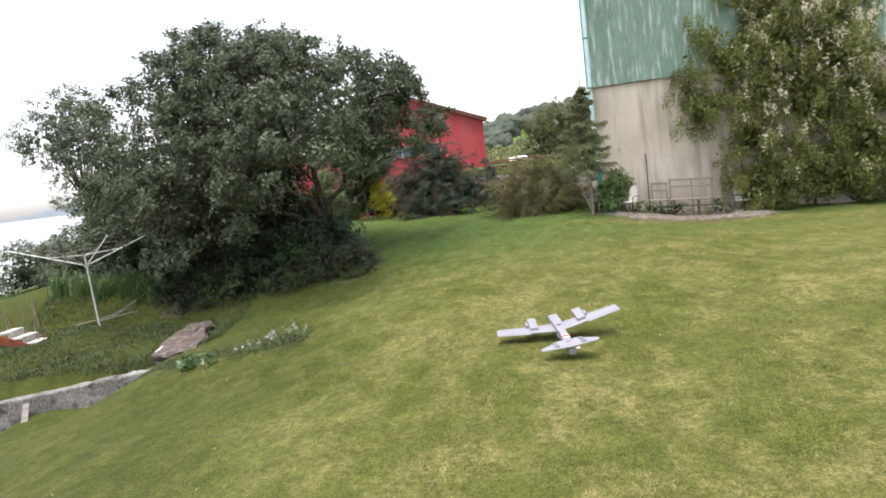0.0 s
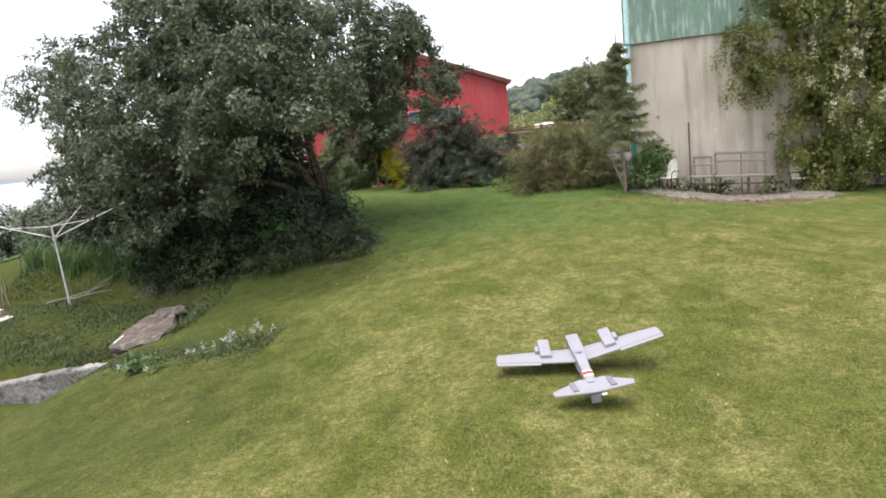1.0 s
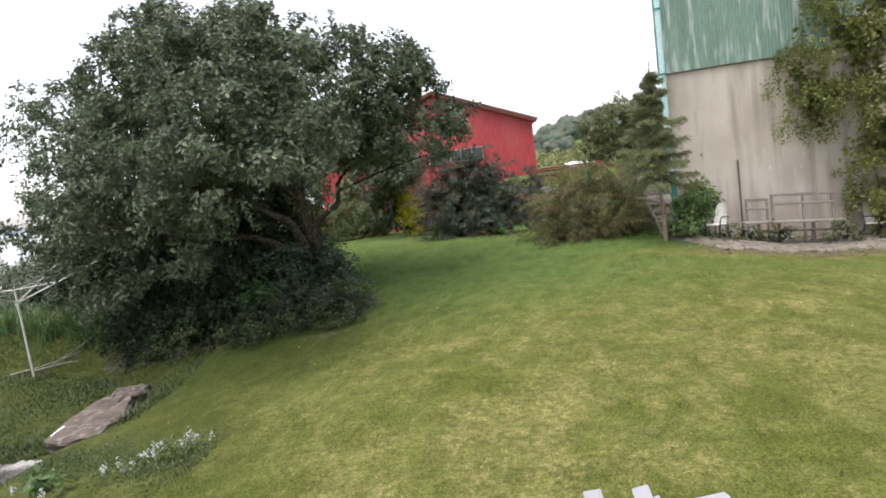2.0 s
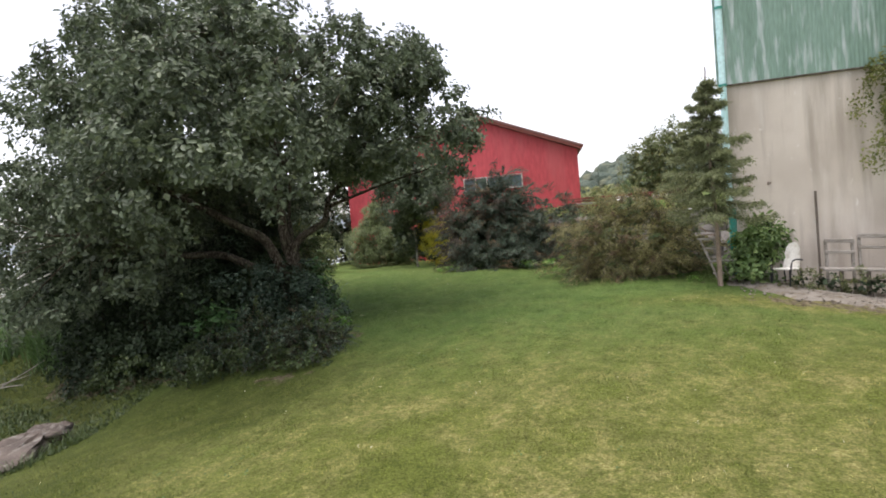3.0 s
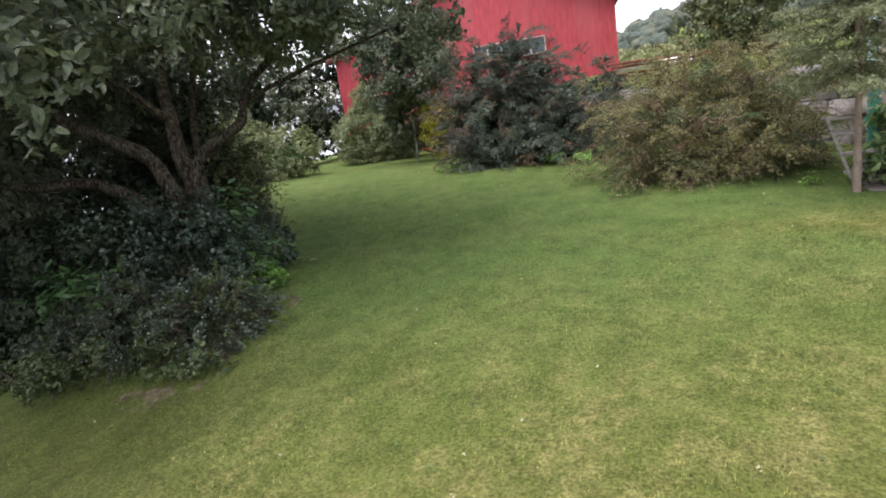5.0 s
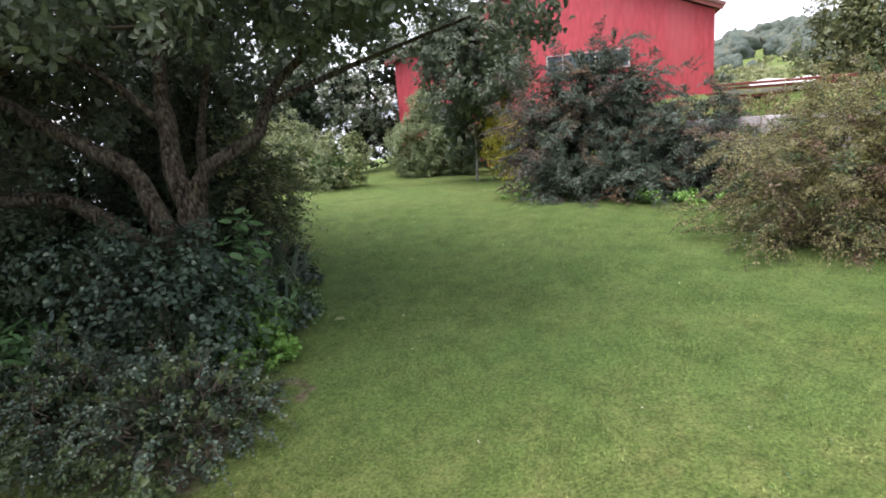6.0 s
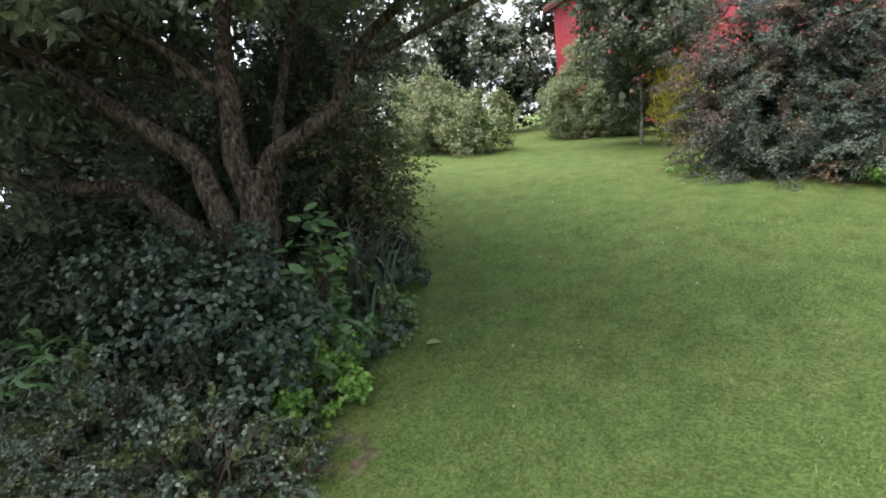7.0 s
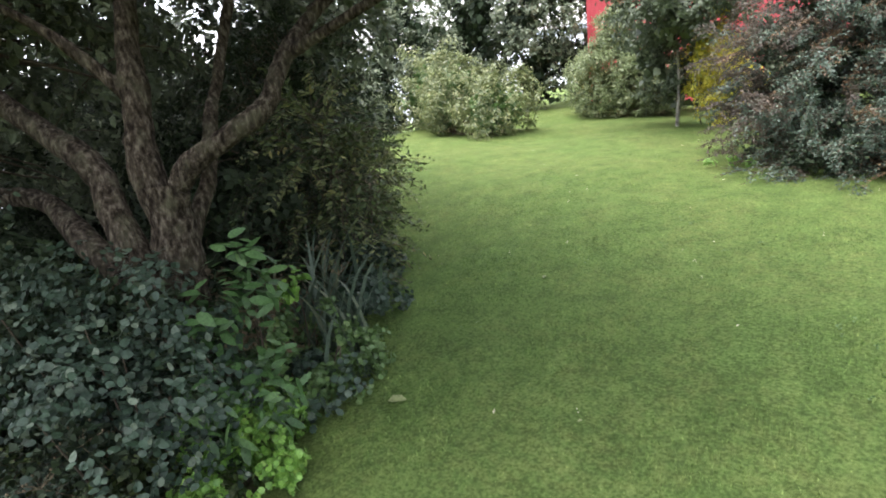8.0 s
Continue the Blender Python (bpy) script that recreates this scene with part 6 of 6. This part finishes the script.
small_tree("garden_tree", "slender young tree with pale trunk on the lawn", (-6.1, 32.2), 2.6, [((-6.75, 32.5, 1.55), (0.45, 0.5, 0.95)), ((-6.25, 32.7, 1.2), (0.45, 0.35, 0.8)), ((-5.45, 32.9, 3.0), (0.8, 0.6, 1.2)), ((-6.1, 31.8, 2.5), (1.0, 0.9, 0.9)), ((-5.4, 31.4, 3.3), (1.1, 0.9, 1.0)), ((-6.2, 31.8, 4.1), (0.9, 0.8, 0.8)), ((-7.2, 32.3, 3.7), (0.8, 0.8, 0.9))], OLD, 220, 14, 0.105, 71, 0.045, 0.3, 2200, PALEBARK)
small_tree("tall_tree", "airy broadleaf tree with thin pale foliage", (-23.0, 35.3), 4, [((-22.8, 35.2, 7.7), (1.7, 1.4, 1.5)), ((-24.6, 35.0, 6.5), (1.6, 1.4, 1.3)), ((-21.4, 35.3, 6.6), (1.5, 1.3, 1.4)), ((-20.6, 35.3, 5.2), (1.3, 1.2, 1.3)), ((-22.6, 34.9, 5.2), (1.5, 1.2, 1.2)), ((-22.4, 34.9, 3.6), (1.6, 1.0, 1.3))], OLD, 190, 14, 0.14, 72, 0.16, 0.5, 500)
small_tree("birch_tree", "yellow-green broadleaf tree behind the spruce", (3.3, 33.6), 3, [((2.9, 33.6, 3.45), (0.85, 0.8, 0.85)), ((3.8, 33.7, 3.7), (1.0, 0.9, 1.0)), ((2.5, 33.5, 3.0), (0.7, 0.7, 0.7)), ((2.6, 33.4, 2.3), (0.9, 0.6, 0.7)), ((3.6, 33.5, 2.5), (0.9, 0.6, 0.9))], YOUNG, 150, 12, 0.10, 73, 0.045, 0.36, 900)



def build_far_woods():
    """Clumped far woodland and field scrub, each as one mass."""
    rng = np.random.default_rng(81)
    bm = bmesh.new()
    bmesh.ops.create_icosphere(bm, subdivisions=3, radius=1.0)
    ball = np.array([v.co[:] for v in bm.verts])
    tris = np.array([[v.index for v in f.verts] for f in bm.faces])
    bm.free()
    n = 300
    x, y = rng.uniform(-25, 120, n), rng.uniform(130, 270, n)
    chunks = []
    for k in range(n):
        r = rng.uniform(1.7, 3.9)
        ph = rng.uniform(0, 6.28, 9)
        lump = 1 + 0.16 * (np.sin(5 * ball[:, 0] + ph[0]) * np.sin(5 * ball[:, 2] + ph[1]) + np.sin(6 * ball[:, 1] + ph[2]) * np.sin(7 * ball[:, 2] + ph[3])) + 0.09 * np.sin(15 * ball[:, 0] + ph[4]) * np.sin(14 * ball[:, 2] + ph[5]) + 0.05 * rng.standard_normal(len(ball))
        chunks.append((np.array([x[k], y[k], float(ground(x[k], y[k])) + 0.45 * r]) + ball * lump[:, None] * r * [1, 1, rng.uniform(0.75, 1.15)], tris))
    # crowns lightened and greyed: haze over the hill is part of the colour
    far = surface("far_crown", (0.056, 0.076, 0.060), (0.092, 0.114, 0.084), (0.12, 0.125, 0.08), 0.16, 1.3, 0.95, 0, 1.0, 0.6)
    tagged(arrays("far_woods", *join(chunks), far), "mixed woodland covering a distant low hill, haze put into its colour", "woods", kind="stuff")
    n = 170
    x, y = rng.uniform(-25, 60, n), rng.uniform(62, 128, n)
    r = rng.uniform(0.8, 2.2, n)
    c = np.stack([x, y, ground(x, y) + 0.3], -1)
    k = np.repeat(np.arange(n), 130)
    d = unit(rng.standard_normal((len(k), 3)) + [0, 0, 0.4])
    p = c[k] + d * r[k][:, None] * rng.uniform(0.7, 1.1, (len(k), 1)) * [1.3, 1, 0.7]
    tagged(arrays("field_scrub", *leaves(p, d, 0.4, 0.3, rng, False, 2.0), FIELD), "scattered yellow-green scrub in the field", "scrub", kind="stuff")


build_far_woods()


def build_rough_grass():
    """Uncut grass and weeds on the terrace above the retaining wall."""
    rng = np.random.default_rng(151)
    n = 34000
    x, y = rng.uniform(-14, -6.3, n), rng.uniform(15.75, 21.0, n)
    x2, y2 = rng.uniform(-8.6, -3.2, n // 3), rng.uniform(0, 1, n // 3)
    y2 = 15.5 - 0.42 * (x2 + 8.0) * 0.85 + 0.35 * rng.standard_normal(n // 3)
    x, y = np.concatenate([x, x2]), np.concatenate([y, y2])
    h = rng.uniform(0.03, 0.085, len(x)) * (0.8 + 0.35 * np.sin(1.7 * x + 0.6 * y) * np.sin(2.3 * y - 0.4 * x))
    h[n:] *= 0.55
    keep = np.hypot((x + 7.15) / 0.5, (y - 16.7) / 1.1) > 1
    x, y, h = x[keep], y[keep], h[keep]
    m = len(x)
    a, w = rng.uniform(0, 6.28, m), rng.uniform(0.006, 0.016, m)
    b = np.stack([x, y, ground(x, y) + swell(x, y) - 0.01], -1)
    s = np.stack([-np.sin(a), np.cos(a), 0 * a], -1) * w[:, None]
    d = np.stack([np.cos(a), np.sin(a), 0 * a], -1)
    mid = b + d * (0.25 * h)[:, None] + np.array([0, 0, 1]) * (0.6 * h)[:, None]
    tip = b + d * (0.7 * h)[:, None] + np.array([0, 0, 1]) * (0.95 * h)[:, None]
    V = np.stack([b - s, b + s, mid + 0.7 * s, mid - 0.7 * s, tip], 1).reshape(-1, 3)
    o = (np.arange(m) * 5)[:, None]
    F = np.concatenate([np.concatenate([o, o + 1, o + 2], 1), np.concatenate([o, o + 2, o + 3], 1), np.concatenate([o + 3, o + 2, o + 4], 1)])
    tagged(arrays("rough_grass", V, F, WEED), "uncut dark green grass and weeds on the terrace", "grass", kind="stuff")


build_rough_grass()


def build_grass():
    """Mown blades over the lawn, as one mass."""
    rng = np.random.default_rng(131)
    n = 700000
    x, y = rng.uniform(-6.5, 6.5, n), rng.uniform(6.5, 30.0, n)
    keep = (soil(x, y) < 0.3 + 0.4 * rng.random(n)) & (rng.random(n) > smooth(19, 30.5, y)) & (rng.random(n) > 0.8 * smooth(4.5, 7.5, np.abs(x))) & ~((x > 3.6) & (y > 21.8)) & ~((x < -0.5 - 0.4 * (y - 6.5)) & (y < 12))
    x, y = x[keep], y[keep]
    n = len(x)
    z = ground(x, y) + swell(x, y)
    h = rng.uniform(0.010, 0.028, n) * (0.75 + 0.5 * (np.sin(3.1 * x + 1.3 * y) * np.sin(2.7 * y - 1.1 * x) > 0.1))
    a = rng.uniform(0, 6.28, n)
    lean = rng.uniform(0.3, 1.4, n) * h
    w = rng.uniform(0.002, 0.0042, n)
    b = np.stack([x, y, z - 0.004], -1)
    s = np.stack([-np.sin(a), np.cos(a), 0 * a], -1) * w[:, None]
    tip = b + np.stack([np.cos(a) * lean, np.sin(a) * lean, h], -1)
    V = np.stack([b - s, b + s, tip], 1).reshape(-1, 3)
    ob = arrays("grass", V, np.arange(3 * n).reshape(-1, 3), BLADE)
    for key, val in (("worn", worn(x, y)), ("dim_olive", dim_olive(x, y))):
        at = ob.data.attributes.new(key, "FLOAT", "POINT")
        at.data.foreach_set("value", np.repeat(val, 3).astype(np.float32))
    tagged(ob, "short mown grass blades of the lawn", "grass", kind="stuff")


build_grass()


def build_rubble():
    """Broken bits of concrete and stone on the strip by the barn."""
    rng = np.random.default_rng(161)
    n = 420
    x = rng.uniform(3.6, 8.9, n)
    y = rng.uniform(22.0, 24.2, n)
    r = rng.uniform(0.01, 0.04, n) * (1 + 1.2 * (rng.random(n) < 0.06))
    o = np.array([[1, 0, 0], [0, 1, 0], [-1, 0, 0], [0, -1, 0], [0, 0, 0.7], [0, 0, -0.5]])
    V = np.stack([x, y, ground(x, y) + swell(x, y) + 0.025], -1)[:, None] + o[None] * r[:, None, None] * rng.uniform(0.6, 1.3, (n, 6, 1))
    b = (np.arange(n) * 6)[:, None, None]
    F = b + np.array([[0, 1, 4], [1, 2, 4], [2, 3, 4], [3, 0, 4], [1, 0, 5], [2, 1, 5], [3, 2, 5], [0, 3, 5]])[None]
    tagged(arrays("rubble", V.reshape(-1, 3), F.reshape(-1, 3), GRAVEL), "broken concrete and stones by the barn", "rubble", kind="stuff")


build_rubble()


def build_litter():
    """Clover heads, daisies and fallen leaves on the lawn."""
    rng = np.random.default_rng(141)
    n = 150
    x, y = rng.uniform(-5, 7, n), rng.uniform(7, 33, n)
    ok = soil(x, y) < 0.3
    x, y = x[ok], y[ok]
    p = np.stack([x, y, ground(x, y) + swell(x, y) + 0.015], -1)
    v, f = rosettes(p, np.tile([0, 0, 1.0], (len(p), 1)), 5, 0.012, 0.009, rng, False, 0.004)
    tagged(arrays("daisies", v, f, FLOWER), "tiny pale clover heads scattered in the lawn", "flowers", kind="stuff")
    n = 700
    x, y = rng.uniform(-5, 6, n), rng.uniform(7, 28, n)
    ok = (soil(x, y) < 0.2) & (np.sin(1.9 * x) * np.sin(1.3 * y) > 0.1)
    x, y = x[ok], y[ok]
    p = np.stack([x, y, ground(x, y) + swell(x, y) + 0.008], -1)
    v, f = rosettes(p, np.tile([0, 0, 1.0], (len(p), 1)), 6, 0.03, 0.016, rng, True, 0.012)
    tagged(arrays("lawn_weeds", v, f, FRESH), "small flat weeds and clover in the lawn", "weeds", kind="stuff")
    for lx, ly, s in ((-3.71, 23.47, 0.09), (-3.58, 21.4, 0.12), (-4.9, 25.9, 0.07), (-6.3, 27.4, 0.07), (-2.9, 24.6, 0.06), (-5.2, 26.6, 0.06), (-2.4, 21.9, 0.05), (-7.4, 28.6, 0.07)):
        z = drop(lx, ly) + float(swell(lx, ly)) + 0.02
        ob = arrays("fallen_leaf", *leaves(np.array([[lx, ly, z]]), np.array([[rng.uniform(-1, 1), rng.uniform(-1, 1), 0.05]]), s, s * 0.55, rng, True, 2.0, 0.2, 0, 0.0), PALELEAF)
        tagged(ob, "pale fallen leaf lying on the lawn", "leaf", "fallen leaves")


build_litter()


# ---- model aeroplane ----
def build_plane():
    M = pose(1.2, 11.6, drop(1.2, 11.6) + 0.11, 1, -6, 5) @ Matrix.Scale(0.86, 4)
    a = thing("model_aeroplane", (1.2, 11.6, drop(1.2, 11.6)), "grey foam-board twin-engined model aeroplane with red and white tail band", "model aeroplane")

    def solid(name, outline, z0, z1, mat, m, label="", under=None, bevel=0.003):
        bm = bmesh.new()
        lo = [bm.verts.new((x, y, z0)) for x, y in outline]
        hi = [bm.verts.new((x, y, z1)) for x, y in outline]
        bm.faces.new(hi)
        bm.faces.new(lo[::-1])
        for k in range(len(outline)):
            bm.faces.new((lo[k - 1], lo[k], hi[k], hi[k - 1]))
        bmesh.ops.recalc_face_normals(bm, faces=bm.faces)
        if bevel:
            bmesh.ops.bevel(bm, geom=bm.edges[:], offset=bevel, segments=1, affect="EDGES")
        bmesh.ops.transform(bm, matrix=M @ m, verts=bm.verts)
        return part(name, bm, mat, under or a, label)

    def hull(name, rings, mat, m, under, label=""):
        """A tapered box through rings of (y, top width, bottom width, z low, z high)."""
        bm = bmesh.new()
        rows = [[bm.verts.new(p) for p in ((-wb / 2, y, z0), (wb / 2, y, z0), (wt / 2, y, z1), (-wt / 2, y, z1))] for y, wt, wb, z0, z1 in rings]
        for p, q in zip(rows, rows[1:]):
            for k in range(4):
                bm.faces.new((p[k - 1], p[k], q[k], q[k - 1]))
        bm.faces.new(rows[0])
        bm.faces.new(rows[-1][::-1])
        bmesh.ops.recalc_face_normals(bm, faces=bm.faces)
        bmesh.ops.bevel(bm, geom=bm.edges[:], offset=0.005, segments=2, affect="EDGES")
        bmesh.ops.transform(bm, matrix=M @ m, verts=bm.verts)
        return part(name, bm, mat, under, label)

    body = hull("fuselage", [(0.82, 0.12, 0.12, -0.04, 0.05), (0.77, 0.155, 0.15, -0.055, 0.10), (0.35, 0.155, 0.16, -0.065, 0.115), (0.05, 0.125, 0.14, -0.06, 0.105), (-0.62, 0.075, 0.085, 0.0, 0.08)], FOAM, Matrix(), a)
    # hatch lid with its seam and latch
    solid("hatch", [(-0.05, 0.70), (0.05, 0.70), (0.052, 0.13), (-0.052, 0.13)], 0.106, 0.1155, FOAM, Matrix(), "", body)
    solid("latch", [(-0.006, 0.16), (0.006, 0.16), (0.006, 0.09), (-0.006, 0.09)], 0.108, 0.121, FOAMDARK, Matrix(), "dark latch strip", body, 0.001)
    solid("latch", [(-0.03, 0.132), (0.03, 0.132), (0.03, 0.12), (-0.03, 0.12)], 0.108, 0.119, FOAMDARK, Matrix(), "dark latch strip", body, 0.001)
    for s in (-1, 1):
        W = pose(0, 0, 0.01, 0, -8 * s, 0)
        wing = solid("wing", [(0.06 * s, 0.43), (0.50 * s, 0.40), (0.99 * s, 0.34), (1.005 * s, 0.28), (1.0 * s, 0.20), (1.01 * s, 0.12), (0.47 * s, 0.085), (0.46 * s, 0.06), (0.06 * s, 0.05)], 0.004, 0.02, FOAM, W)
        solid("leading_edge", [(0.07 * s, 0.435), (0.985 * s, 0.345), (0.985 * s, 0.30), (0.07 * s, 0.385)], 0.012, 0.024, FOAM, W, "", wing)
        solid("aileron", [(0.475 * s, 0.078), (1.0 * s, 0.113), (1.0 * s, 0.04), (0.475 * s, 0.012)], 0.005, 0.0175, FOAM, W, "", wing)
        P = W @ pose(0.40 * s, 0.36, 0.0, 5, 0, 0)
        pod = hull("engine_pod", [(0.25, 0.13, 0.12, 0.0, 0.08), (0.22, 0.14, 0.14, -0.005, 0.09), (-0.17, 0.13, 0.14, -0.01, 0.075)], FOAM, P, a)
        solid("pod_cheek", [(0.075 * s, 0.10), (0.12 * s, 0.10), (0.12 * s, -0.04), (0.075 * s, -0.04)], 0.0, 0.07, FOAM, P, "", pod)
        solid("fin", [(0.20 * s - 0.035, -0.56), (0.20 * s + 0.015, -0.56), (0.20 * s + 0.045, -0.77), (0.20 * s - 0.02, -0.77)], 0.066, 0.085, FOAMDARK, Matrix(), "dark grey tail fin folded flat")
    solid("tailplane", [(-0.15, -0.51), (0.15, -0.51), (0.24, -0.58), (0.43, -0.69), (0.42, -0.79), (0.0, -0.84), (-0.42, -0.79), (-0.43, -0.69), (-0.24, -0.58)], 0.05, 0.068, FOAM, Matrix())
    for y, h, mat in ((-0.375, 0.022, BANDWHITE), (-0.425, 0.075, BANDRED), (-0.475, 0.022, BANDWHITE)):
        solid("tail_band", [(-0.056, y - h / 2), (0.0, y - h / 2 + 0.02), (0.056, y - h / 2), (0.056, y + h / 2), (0.0, y + h / 2 + 0.02), (-0.056, y + h / 2)], -0.018, 0.094 if mat is BANDRED else 0.0955, mat, Matrix(), "red tape band with white edges" if mat is BANDRED else "", None, 0.001)
    hull("tail_block", [(-0.70, 0.11, 0.12, -0.06, 0.045), (-0.84, 0.10, 0.11, -0.06, 0.035)], FOAMDARK, Matrix(), a, "dark grey block under the tail")
    solid("tail_flap", [(0.06, -0.81), (0.11, -0.80), (0.12, -0.85), (0.06, -0.86)], 0.02, 0.03, BANDWHITE, Matrix(), "small white flap", None, 0.001)


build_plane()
